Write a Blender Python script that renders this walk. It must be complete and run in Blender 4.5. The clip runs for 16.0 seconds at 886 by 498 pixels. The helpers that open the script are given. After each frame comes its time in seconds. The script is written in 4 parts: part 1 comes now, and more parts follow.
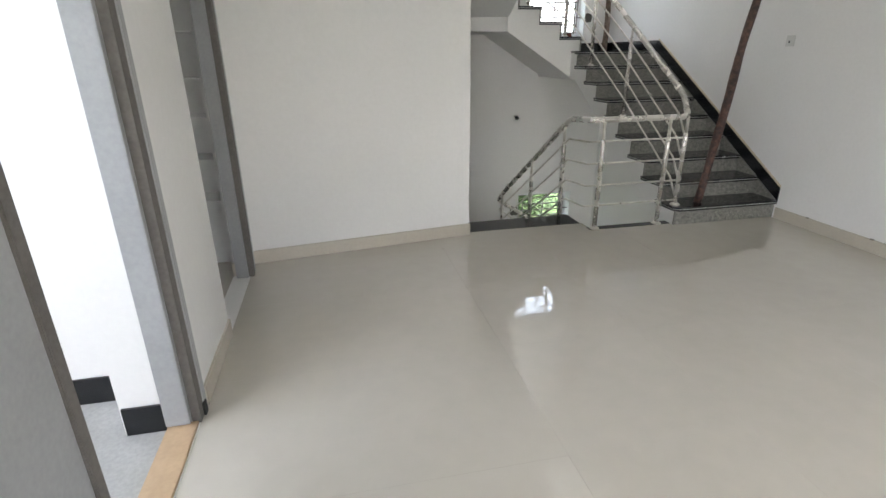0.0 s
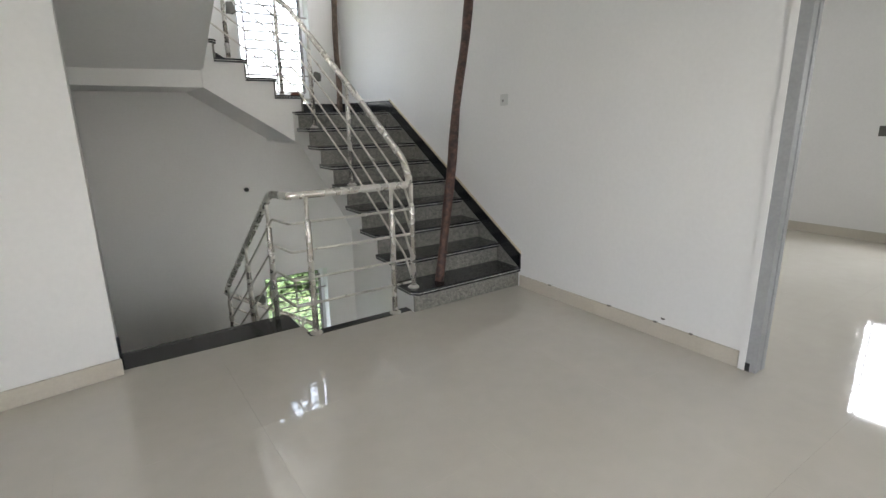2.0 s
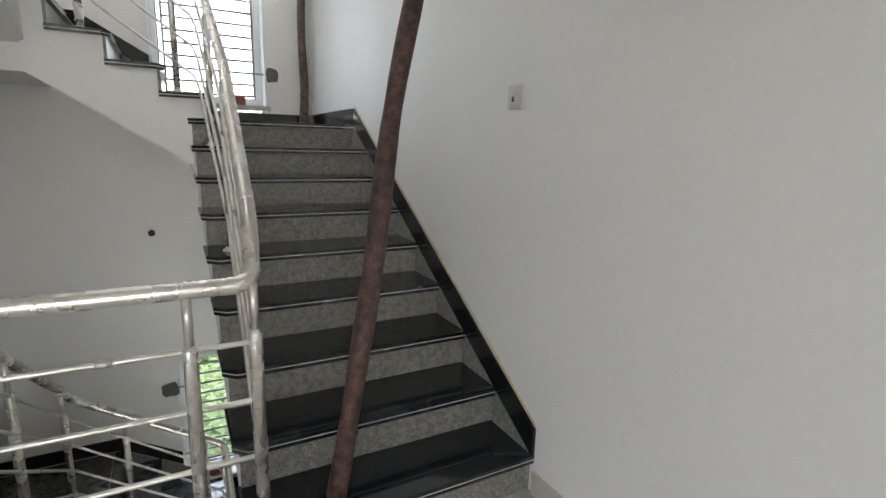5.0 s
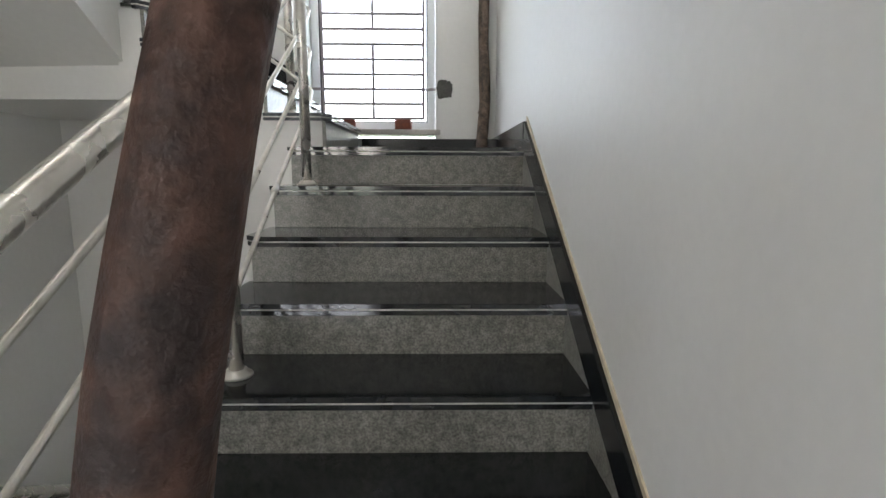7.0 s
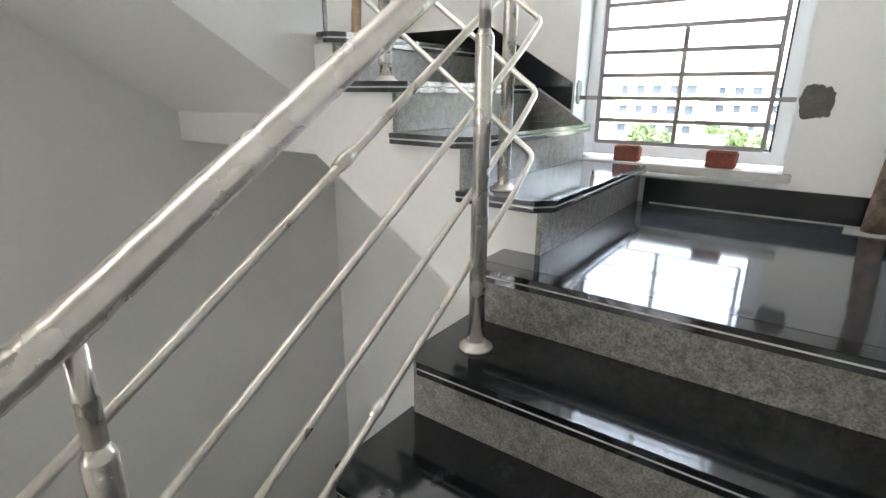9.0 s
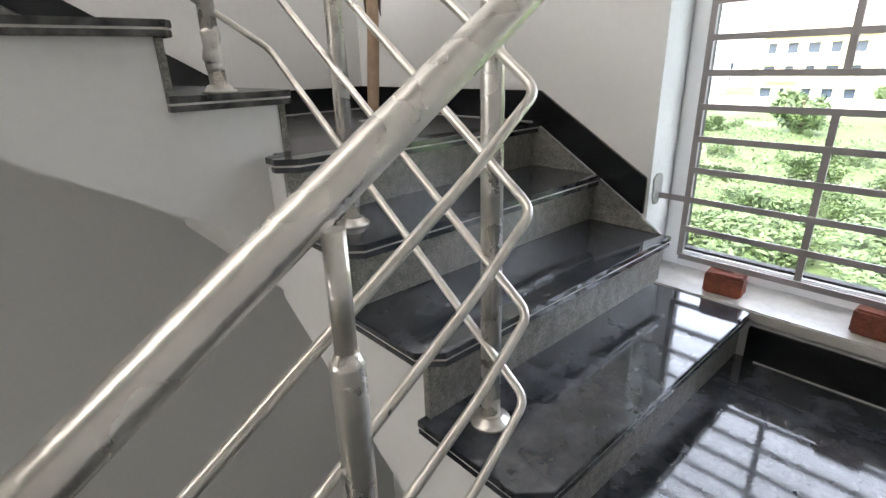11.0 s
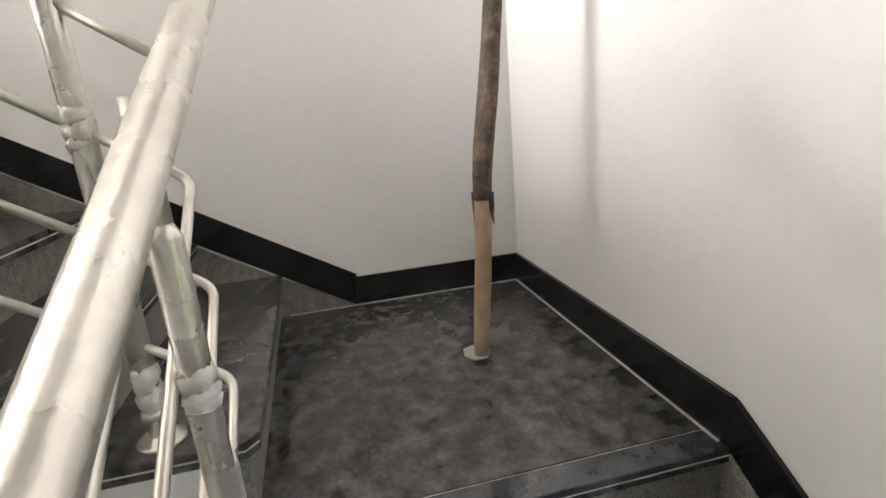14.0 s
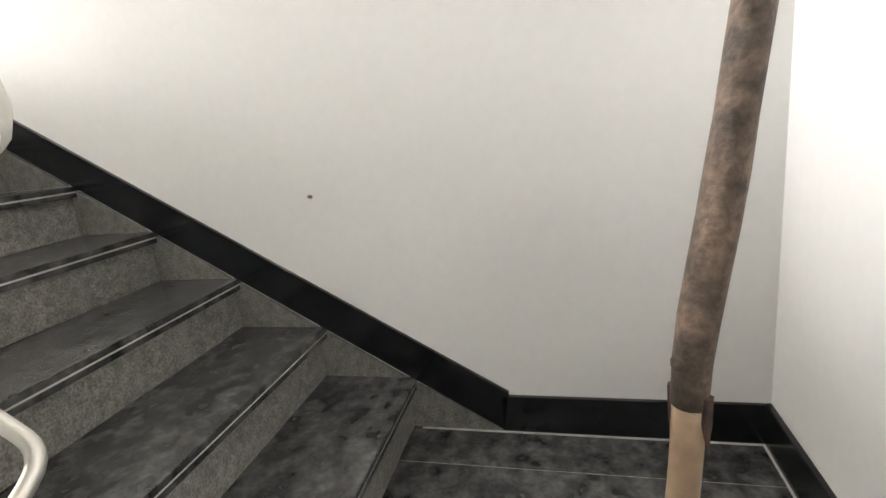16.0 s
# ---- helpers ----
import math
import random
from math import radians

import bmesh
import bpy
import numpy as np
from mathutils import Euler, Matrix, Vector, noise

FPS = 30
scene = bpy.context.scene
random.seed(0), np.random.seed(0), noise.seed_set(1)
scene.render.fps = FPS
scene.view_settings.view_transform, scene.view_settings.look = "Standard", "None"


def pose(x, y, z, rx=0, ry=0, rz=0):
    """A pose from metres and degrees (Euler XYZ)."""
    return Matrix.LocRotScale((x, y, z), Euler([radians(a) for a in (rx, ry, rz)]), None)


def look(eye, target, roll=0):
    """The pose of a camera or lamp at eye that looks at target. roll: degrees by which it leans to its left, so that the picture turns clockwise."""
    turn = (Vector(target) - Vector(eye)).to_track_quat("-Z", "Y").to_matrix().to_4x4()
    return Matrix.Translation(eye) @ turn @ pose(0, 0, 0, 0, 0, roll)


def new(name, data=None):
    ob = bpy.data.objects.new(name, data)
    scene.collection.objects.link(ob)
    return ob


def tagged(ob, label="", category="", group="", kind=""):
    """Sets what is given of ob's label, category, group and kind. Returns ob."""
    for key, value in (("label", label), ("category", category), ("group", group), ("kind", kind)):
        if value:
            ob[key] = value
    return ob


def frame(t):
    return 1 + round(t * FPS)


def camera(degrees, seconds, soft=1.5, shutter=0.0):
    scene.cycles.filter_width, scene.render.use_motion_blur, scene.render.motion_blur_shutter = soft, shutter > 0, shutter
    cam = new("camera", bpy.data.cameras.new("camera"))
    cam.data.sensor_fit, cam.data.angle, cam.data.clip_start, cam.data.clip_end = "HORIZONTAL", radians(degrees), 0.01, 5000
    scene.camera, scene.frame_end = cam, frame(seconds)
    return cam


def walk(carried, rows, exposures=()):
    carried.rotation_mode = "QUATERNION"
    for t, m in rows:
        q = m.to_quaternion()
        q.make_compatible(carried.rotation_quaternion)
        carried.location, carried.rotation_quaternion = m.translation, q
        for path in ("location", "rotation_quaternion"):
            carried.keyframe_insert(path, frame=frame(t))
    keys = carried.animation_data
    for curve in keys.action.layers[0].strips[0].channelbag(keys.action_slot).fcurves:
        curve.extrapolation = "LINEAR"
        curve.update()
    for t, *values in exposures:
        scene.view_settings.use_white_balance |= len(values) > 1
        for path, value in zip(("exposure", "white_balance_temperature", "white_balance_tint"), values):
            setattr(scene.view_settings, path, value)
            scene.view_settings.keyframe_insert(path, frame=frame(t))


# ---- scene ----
cam = camera(82.7, 16.0)
PATH = [
    (0, (-3.989, -3.774, 1.46), (-3.602, -1.949, 0.74), -0.6),
    (0.5, (-3.769, -3.572, 1.443), (-3.041, -1.85, 0.733), 0.6),
    (1, (-3.509, -3.427, 1.416), (-2.529, -1.811, 0.76), 0.2),
    (1.5, (-3.158, -3.279, 1.419), (-2.084, -1.704, 0.814), -0.7),
    (2, (-2.888, -2.994, 1.41), (-1.783, -1.406, 0.904), -0.7),
    (2.5, (-2.589, -2.793, 1.387), (-1.435, -1.208, 0.992), -1.0),
    (3, (-2.325, -2.574, 1.373), (-1.194, -0.993, 0.906), -0.6),
    (3.5, (-1.989, -2.316, 1.383), (-0.845, -0.756, 0.874), -0.9),
    (4, (-1.687, -2.049, 1.387), (-0.626, -0.433, 0.871), -0.5),
    (4.5, (-1.432, -1.744, 1.357), (-0.429, -0.076, 0.9), 0.9),
    (6.8, (-0.457, -0.188, 1.350), (-0.267, 1.792, 1.057), 0.2),
    (7, (-0.407, -0.092, 1.380), (-0.374, 1.888, 1.074), 0.2),
    (7.5, (-0.372, 0.331, 1.443), (-0.65, 2.291, 1.158), 0.9),
    (8, (-0.343, 0.604, 1.524), (-1.011, 2.441, 1.104), 0.1),
    (8.5, (-0.325, 0.833, 1.764), (-1.268, 2.516, 1.239), 0.2),
    (11, (-0.511, 1.818, 2.368), (-1.914, 3.062, 1.672), -1.7),
    (11.5, (-0.519, 1.973, 2.56), (-1.981, 3.138, 1.85), -2.7),
    (12, (-0.583, 2.139, 2.561), (-2.046, 3.338, 1.911), -2.4),
    (12.5, (-0.637, 2.252, 2.673), (-2.089, 3.516, 2.128), -2.7),
    (13, (-0.664, 2.463, 2.789), (-2.246, 3.56, 2.248), -4.5),
    (13.5, (-0.788, 2.586, 2.832), (-2.563, 3.333, 2.292), -5.6),
    (14, (-0.975, 2.668, 2.856), (-2.863, 3.071, 2.333), -5.0),
    (14.5, (-1.195, 2.824, 2.881), (-3.126, 2.829, 2.358), -5.3),
    (15, (-1.334, 2.837, 2.967), (-3.229, 2.49, 2.427), -5.5),
    (15.5, (-1.431, 2.821, 3.042), (-3.31, 2.336, 2.558), -5.3),
    (16, (-1.591, 2.924, 3.037), (-3.467, 2.418, 2.566), -6.0),
]
EXPOSURES = [(0, 2.7, 6500, 11), (4.5, 2.65, 6500, 11), (7, 2.8, 6500, 11), (8.5, 3.3, 6500, 11), (11, 2.75, 6600, 14), (12.5, 2.0, 6900, 16), (13.1, 1.85, 7000, 16), (13.6, 2.5, 7000, 16), (14, 2.75, 7000, 15), (15, 3.0, 7000, 15), (16, 3.0, 6800, 12)]
walk(cam, [(t, look(eye, target, roll)) for t, eye, target, roll in PATH], EXPOSURES)
SKY, SUN = 0.15, 1.0
L_HALL, L_UP, L_SIDE, L_LOW, L_WEST = 2, 160, 15, 9, 9

# ---- light ----
world = bpy.data.worlds.new("sky")
scene.world = world
world.use_nodes = True
wn = world.node_tree.nodes
sky = wn.new("ShaderNodeTexSky")
sky.sky_type = "NISHITA"
sky.sun_disc = False
sky.sun_elevation = radians(55)
sky.sun_rotation = radians(182)
sky.air_density, sky.dust_density = 1.0, 4.0
wn["Background"].inputs["Strength"].default_value = SKY
haze = wn.new("ShaderNodeMix")
haze.data_type, haze.blend_type = "RGBA", "ADD"
haze.inputs["Factor"].default_value = 1.0
haze.inputs["B"].default_value = (4.4, 4.5, 4.6, 1)     # bright white overcast
world.node_tree.links.new(sky.outputs[0], haze.inputs["A"])
world.node_tree.links.new(haze.outputs["Result"], wn["Background"].inputs["Color"])
sun = new("sun", bpy.data.lights.new("sun", "SUN"))
sun.data.energy, sun.data.angle, sun.data.color = SUN, radians(12), (1.0, 0.96, 0.9)
sun.matrix_world = look((0, 0, 0), (0.04, 0.9, -1.6))


def area_light(name, eye, target, sx, sy, watts, color=(0.95, 0.98, 1.0)):
    ob = new(name, bpy.data.lights.new(name, "AREA"))
    ob.data.shape, ob.data.size, ob.data.size_y = "RECTANGLE", sx, sy
    ob.data.energy, ob.data.color = watts, color
    ob.matrix_world = look(eye, target)
    return ob


# unseen fill behind the camera, added to brighten the hall
area_light("light_hall_fill", (-2.5, -6.27, 1.55), (-2.5, 0, 1.4), 1.7, 1.2, L_HALL)
# unseen fill from the west, added to light the east wall and floor
area_light("light_west_fill", (-4.71, -5.1, 1.55), (0, -4.2, 1.2), 1.3, 1.2, L_WEST)
# unseen fill upstairs, added to brighten the upper stair
area_light("light_upper_hall_fill", (-2.5, -6.27, 4.9), (-2.5, 0, 4.6), 2.5, 2.0, L_UP)
area_light("light_side_room_window", (4.34, -1.95, 1.55), (0, -1.95, 1.4), 1.3, 1.25, L_SIDE)
# unseen fill on the storey below, added to lift its darkness
area_light("light_lower_hall_fill", (-2.5, -6.27, -2.1), (-2.5, 0, -2.1), 2.5, 2.0, L_LOW)

# ---- materials ----
def mat(name, color, rough=0.5, metal=0.0, var=0.06, scale=3.0, fine=60.0, bump=0.1, spread=0.0, coat=0.0, color2=None, lo=0.35, hi=0.65, island=False):
    m = bpy.data.materials.new(name)
    m.use_nodes = True
    nt = m.node_tree
    b = nt.nodes["Principled BSDF"]
    co = nt.nodes.new("ShaderNodeTexCoord")
    big, small = nt.nodes.new("ShaderNodeTexNoise"), nt.nodes.new("ShaderNodeTexNoise")
    big.inputs["Scale"].default_value, big.inputs["Detail"].default_value = scale, 6
    small.inputs["Scale"].default_value, small.inputs["Detail"].default_value = fine, 4
    for n in (big, small):
        nt.links.new(co.outputs["Object"], n.inputs["Vector"])
    c2 = color2 or tuple(c * (1 - var * 2) for c in color)
    ramp = nt.nodes.new("ShaderNodeValToRGB")
    ramp.color_ramp.elements[0].position, ramp.color_ramp.elements[1].position = lo, hi
    ramp.color_ramp.elements[0].color, ramp.color_ramp.elements[1].color = (*c2, 1), (*color, 1)
    nt.links.new(big.outputs["Fac"], ramp.inputs["Fac"])
    mix = nt.nodes.new("ShaderNodeMix")
    mix.data_type, mix.blend_type = "RGBA", "MULTIPLY"
    mix.inputs["Factor"].default_value = 1.0
    r2 = nt.nodes.new("ShaderNodeValToRGB")
    r2.color_ramp.elements[0].position, r2.color_ramp.elements[1].position = 0.3, 0.7
    g = 1 - var * 2 - spread
    r2.color_ramp.elements[0].color = (g, g, g, 1)
    r2.color_ramp.elements[1].color = (1, 1, 1, 1)
    nt.links.new(small.outputs["Fac"], r2.inputs["Fac"])
    nt.links.new(ramp.outputs["Color"], mix.inputs["A"])
    nt.links.new(r2.outputs["Color"], mix.inputs["B"])
    out = mix.outputs["Result"]
    if island:
        geo = nt.nodes.new("ShaderNodeNewGeometry")
        hsv = nt.nodes.new("ShaderNodeHueSaturation")
        mr = nt.nodes.new("ShaderNodeMapRange")
        mr.inputs["To Min"].default_value, mr.inputs["To Max"].default_value = 0.55, 1.5
        nt.links.new(geo.outputs["Random Per Island"], mr.inputs["Value"])
        nt.links.new(mr.outputs["Result"], hsv.inputs["Value"])
        nt.links.new(out, hsv.inputs["Color"])
        out = hsv.outputs["Color"]
    nt.links.new(out, b.inputs["Base Color"])
    rr = nt.nodes.new("ShaderNodeMapRange")
    rr.inputs["To Min"].default_value, rr.inputs["To Max"].default_value = max(0.02, rough * 0.75), min(1, rough * 1.25)
    nt.links.new(big.outputs["Fac"], rr.inputs["Value"])
    nt.links.new(rr.outputs["Result"], b.inputs["Roughness"])
    b.inputs["Metallic"].default_value = metal
    b.inputs["Coat Weight"].default_value = coat
    b.inputs["Coat Roughness"].default_value = 0.05
    if bump:
        bp = nt.nodes.new("ShaderNodeBump")
        bp.inputs["Strength"].default_value, bp.inputs["Distance"].default_value = bump, 0.01
        nt.links.new(small.outputs["Fac"], bp.inputs["Height"])
        nt.links.new(bp.outputs["Normal"], b.inputs["Normal"])
    return m


M_WALL = mat("wall_paint", (0.80, 0.79, 0.775), 0.5, var=0.015, scale=1.3, fine=35, bump=0.04)
M_SOFFIT = mat("soffit_plaster", (0.74, 0.73, 0.70), 0.7, var=0.02, scale=2, fine=50, bump=0.06)
M_FLOOR = mat("polished_tile", (0.56, 0.525, 0.46), 0.02, var=0.02, scale=1.6, fine=9, bump=0.0, coat=0.6)
M_BASE = mat("baseboard_tile", (0.58, 0.53, 0.45), 0.2, var=0.03, scale=4, bump=0.02)
M_GRAN = mat("black_granite", (0.013, 0.015, 0.018), 0.09, var=0.05, scale=9, fine=90, bump=0.0, coat=0.3, color2=(0.036, 0.039, 0.045), spread=0.25, lo=0.28, hi=0.55)
# dust, plus the sky's bluish reflection put into the colour
M_SLAB = mat("dusty_sky_sheen_granite", (0.030, 0.034, 0.041), 0.09, var=0.05, scale=14, fine=90, bump=0.0, coat=0.6, color2=(0.085, 0.091, 0.102), spread=0.25, lo=0.28, hi=0.60)
M_DUST = mat("dusty_granite", (0.020, 0.020, 0.022), 0.25, var=0.05, scale=19, fine=70, bump=0.0, coat=0.2, color2=(0.14, 0.138, 0.135), lo=0.30, hi=0.66, spread=0.35)
M_SKIRT = mat("black_skirting", (0.010, 0.011, 0.013), 0.16, var=0.05, scale=5, fine=90, bump=0.0, spread=0.1)
M_RISER = mat("grey_granite", (0.37, 0.355, 0.315), 0.32, var=0.10, scale=38, fine=170, bump=0.04, spread=0.45, color2=(0.20, 0.195, 0.175), lo=0.30, hi=0.62)
# pale colour standing in for the highlight along the tread joint
M_GLINT = mat("nosing_glint", (0.62, 0.60, 0.56), 0.3, var=0.05, bump=0)
M_JOINT = mat("tile_joint", (0.50, 0.46, 0.39), 0.5, var=0.03)
M_GROUT = mat("pale_grout", (0.55, 0.53, 0.5), 0.8, var=0.1, scale=20)
M_STEEL = mat("wrapped_steel", (0.80, 0.77, 0.72), 0.27, 0.75, var=0.05, scale=11, fine=60, bump=0.10, color2=(0.66, 0.625, 0.58), lo=0.28, hi=0.55)
M_ROD = mat("steel_rod", (0.78, 0.75, 0.70), 0.30, 0.75, var=0.04, scale=14, fine=80, bump=0.06, color2=(0.60, 0.57, 0.52))
M_FILM = mat("plastic_film", (0.75, 0.72, 0.68), 0.25, 0.2, var=0.06, scale=30, fine=90, bump=0.3)
M_BARK = mat("dark_bark", (0.15, 0.075, 0.055), 0.6, var=0.14, scale=22, fine=55, bump=0.7, color2=(0.04, 0.02, 0.019), spread=0.25)
M_BARK2 = mat("grey_bark", (0.27, 0.19, 0.145), 0.8, var=0.12, scale=24, fine=75, bump=0.6, color2=(0.10, 0.075, 0.058), spread=0.25)
M_PEEL = mat("peeled_wood", (0.50, 0.36, 0.24), 0.7, var=0.06, scale=10, fine=40, bump=0.25, color2=(0.38, 0.26, 0.17))
M_CREAM = mat("cream_putty", (0.70, 0.60, 0.44), 0.8, var=0.08, scale=12, bump=0.1)
M_WHITE = mat("white_frame", (0.82, 0.83, 0.84), 0.3, var=0.01, bump=0.0)
M_REVEAL = mat("reveal_putty", (0.80, 0.81, 0.80), 0.6, var=0.03, scale=5, bump=0.08)
M_GRILLE = mat("grey_primer", (0.30, 0.275, 0.275), 0.5, var=0.04, scale=9, bump=0.04)
M_STEELF = mat("grey_door_steel", (0.36, 0.365, 0.37), 0.45, var=0.05, scale=5, bump=0.04)
M_DARKF = mat("brown_putty_edge", (0.17, 0.155, 0.14), 0.7, var=0.1, scale=7, bump=0.1)
M_BRICK = mat("red_brick", (0.30, 0.085, 0.045), 0.85, var=0.1, scale=25, fine=140, bump=0.5, color2=(0.20, 0.06, 0.04), spread=0.15)
M_CEM = mat("raw_cement", (0.17, 0.165, 0.15), 0.9, var=0.08, scale=14, fine=110, bump=0.5, color2=(0.12, 0.115, 0.105), spread=0.1)
M_CEML = mat("light_cement", (0.42, 0.42, 0.39), 0.9, var=0.08, scale=14, fine=110, bump=0.4)
M_SILL = mat("sill_marble", (0.62, 0.60, 0.56), 0.25, var=0.06, scale=6, fine=60, bump=0.02, color2=(0.48, 0.46, 0.42))
M_CONC = mat("concrete_floor", (0.46, 0.46, 0.45), 0.8, var=0.08, scale=4, fine=60, bump=0.2)
M_PLY = mat("raw_timber", (0.56, 0.40, 0.25), 0.65, var=0.05, scale=6, fine=50, bump=0.1)
M_PLASTIC = mat("white_plastic", (0.62, 0.62, 0.60), 0.3, var=0.01, bump=0)
M_BLACK = mat("black_rubber", (0.02, 0.02, 0.02), 0.6, var=0.05, bump=0)
M_GRASS = mat("field_grass", (0.075, 0.12, 0.03), 0.9, var=0.12, scale=0.12, fine=1.6, bump=0.3, color2=(0.17, 0.155, 0.10), lo=0.32, hi=0.46, spread=0.25)
M_LEAF = mat("leaves", (0.11, 0.17, 0.06), 0.6, var=0.1, scale=1.5, bump=0, color2=(0.055, 0.095, 0.03), island=True)
M_WOOD = mat("trunk_bark", (0.12, 0.09, 0.06), 0.9, var=0.1, scale=8, bump=0.3)
M_HOUSE = mat("house_plaster", (0.70, 0.69, 0.66), 0.8, var=0.05, scale=0.4, fine=4, bump=0.05)
M_HOUSE2 = mat("yellow_plaster", (0.62, 0.58, 0.38), 0.8, var=0.05, scale=0.4, fine=4, bump=0.05)
M_HOUSE3 = mat("peach_plaster", (0.62, 0.50, 0.38), 0.8, var=0.05, scale=0.4, fine=4, bump=0.05)
M_DKWIN = mat("dark_window", (0.05, 0.07, 0.10), 0.2, var=0.05, bump=0)
M_GLASS = bpy.data.materials.new("clear_glass")
M_GLASS.use_nodes = True
gb = M_GLASS.node_tree.nodes["Principled BSDF"]
gb.inputs["Transmission Weight"].default_value, gb.inputs["Roughness"].default_value, gb.inputs["IOR"].default_value = 1.0, 0.0, 1.02
gb.inputs["Base Color"].default_value = (0.97, 0.99, 0.98, 1)

# ---- mesh tools ----
def box(bm, x0, x1, y0, y1, z0, z1, m=None):
    vs = [bm.verts.new(Vector(p) if m is None else m @ Vector(p)) for p in
          ((x0, y0, z0), (x1, y0, z0), (x1, y1, z0), (x0, y1, z0), (x0, y0, z1), (x1, y0, z1), (x1, y1, z1), (x0, y1, z1))]
    for f in ((3, 2, 1, 0), (4, 5, 6, 7), (0, 1, 5, 4), (1, 2, 6, 5), (2, 3, 7, 6), (3, 0, 4, 7)):
        bm.faces.new([vs[i] for i in f])
    return bm


def prism(bm, pts, lo, hi):
    """Closed outline pts extruded by the functions lo and hi, which turn an outline point into 3D."""
    a, b = [bm.verts.new(lo(p)) for p in pts], [bm.verts.new(hi(p)) for p in pts]
    n = len(pts)
    bm.faces.new(a), bm.faces.new(b[::-1])
    for i in range(n):
        bm.faces.new((a[i], b[i], b[(i + 1) % n], a[(i + 1) % n]))
    return bm


def plan(bm, pts, z0, z1, m=None):
    m = m or Matrix()
    return prism(bm, pts, lambda p: m @ Vector((p[0], p[1], z0)), lambda p: m @ Vector((p[0], p[1], z1)))


def side(bm, pts, b0, b1, m):
    """Outline in run and height, extruded across."""
    return prism(bm, pts, lambda p: m @ Vector((p[0], b0, p[1])), lambda p: m @ Vector((p[0], b1, p[1])))


def rounded(points, r, n=5):
    """A polyline with its corners rounded by r."""
    ps = [Vector(p) for p in points]
    out = [ps[0]]
    for a, c, b in zip(ps, ps[1:], ps[2:]):
        d1, d2 = (a - c), (b - c)
        k = min(r, d1.length * 0.45, d2.length * 0.45)
        p, q = c + d1.normalized() * k, c + d2.normalized() * k
        for i in range(n + 1):
            t = i / n
            out.append(p * (1 - t) ** 2 + c * 2 * t * (1 - t) + q * t * t)
    return out + [ps[-1]]


def tube(bm, pts, radius, seg=12):
    """A round bar along pts; radius is a number or a function of the index."""
    rings, up = [], None
    pts = [Vector(p) for p in pts]
    for i, p in enumerate(pts):
        d = (pts[min(i + 1, len(pts) - 1)] - pts[max(i - 1, 0)]).normalized()
        if up is None:
            up = d.orthogonal().normalized()
        up = (up - d * up.dot(d)).normalized()
        w = d.cross(up)
        r = radius(i) if callable(radius) else radius
        rings.append([bm.verts.new(p + (up * math.cos(k * math.tau / seg) + w * math.sin(k * math.tau / seg)) * (r(k) if callable(r) else r)) for k in range(seg)])
    for a, b in zip(rings, rings[1:]):
        for k in range(seg):
            f = bm.faces.new((a[k], a[(k + 1) % seg], b[(k + 1) % seg], b[k]))
            f.smooth = True
    bm.faces.new(rings[0][::-1]), bm.faces.new(rings[-1])
    return bm


def link(name, bm, material, bevel=0.0):
    bmesh.ops.recalc_face_normals(bm, faces=bm.faces)
    if bevel:
        bmesh.ops.bevel(bm, geom=list(bm.edges), offset=bevel, segments=2, affect="EDGES")
    me = bpy.data.meshes.new(name)
    bm.to_mesh(me)
    bm.free()
    me.materials.append(material)
    return new(name, me)


def part(name, bm, material, parent, label="", bevel=0.0):
    ob = link(name, bm, material, bevel)
    ob.parent = parent
    ob.matrix_parent_inverse = parent.matrix_world.inverted()
    return tagged(ob, label)


def thing(name, at, label, category, group="", kind=""):
    e = new(name)
    e.empty_display_size = 0.1
    e.location = at
    bpy.context.view_layer.update()
    return tagged(e, label, category, group, kind)


def structure(name, bm, material, label, category, bevel=0.0):
    return tagged(link(name, bm, material, bevel), label, category, kind="structure")


B = bmesh.new
R, D, H = 0.165, 0.272, 3.465      # riser, tread, storey
XL, YF = -2.91, 3.40               # stair's left wall, far wall
ROOF = 7.3

# ---- shell ----
WX0, WX1, WZ0, WZ1 = -1.275, -0.39, 1.60, 2.90      # stair window opening
bm = B()
zs = [-H - 0.2]
for k in (-1, 0, 1):
    zs += [k * H + WZ0, k * H + WZ1]
zs.append(ROOF)
box(bm, XL - 0.2, WX0, YF, YF + 0.25, zs[0], zs[-1])
box(bm, WX1, 0.2, YF, YF + 0.25, zs[0], zs[-1])
for i in range(0, len(zs), 2):
    box(bm, WX0, WX1, YF, YF + 0.25, zs[i], zs[i + 1])
structure("wall_north", bm, M_WALL, "white painted plaster wall with window openings", "wall")

bm = B()
box(bm, 0, 0.1, -1.88, YF, -H - 0.2, ROOF)
box(bm, 0, 0.1, -6.2, -2.95, -H - 0.2, ROOF)
box(bm, 0, 0.1, -2.95, -1.88, 2.1, ROOF)
box(bm, 0, 0.1, -2.95, -1.88, -H - 0.2, -0.012)
structure("wall_east", bm, M_WALL, "white painted plaster wall with a doorway", "wall")

bm = B()
box(bm, XL - 0.2, XL, 0.235, YF, -H - 0.2, ROOF)
structure("wall_west_stair", bm, M_WALL, "white painted plaster stair wall", "wall")
bm = B()
plan(bm, [(-4.65, -0.03), (XL, 0.225), (XL, 0.235), (XL - 0.2, 0.45), (-4.65, 0.15)], -H - 0.2, ROOF)
structure("wall_hall_end", bm, M_WALL, "white painted plaster wall with a tiled base", "wall")
bm = B()
box(bm, -4.77, -4.65, -1.82, -1.10, 0, 3.3)
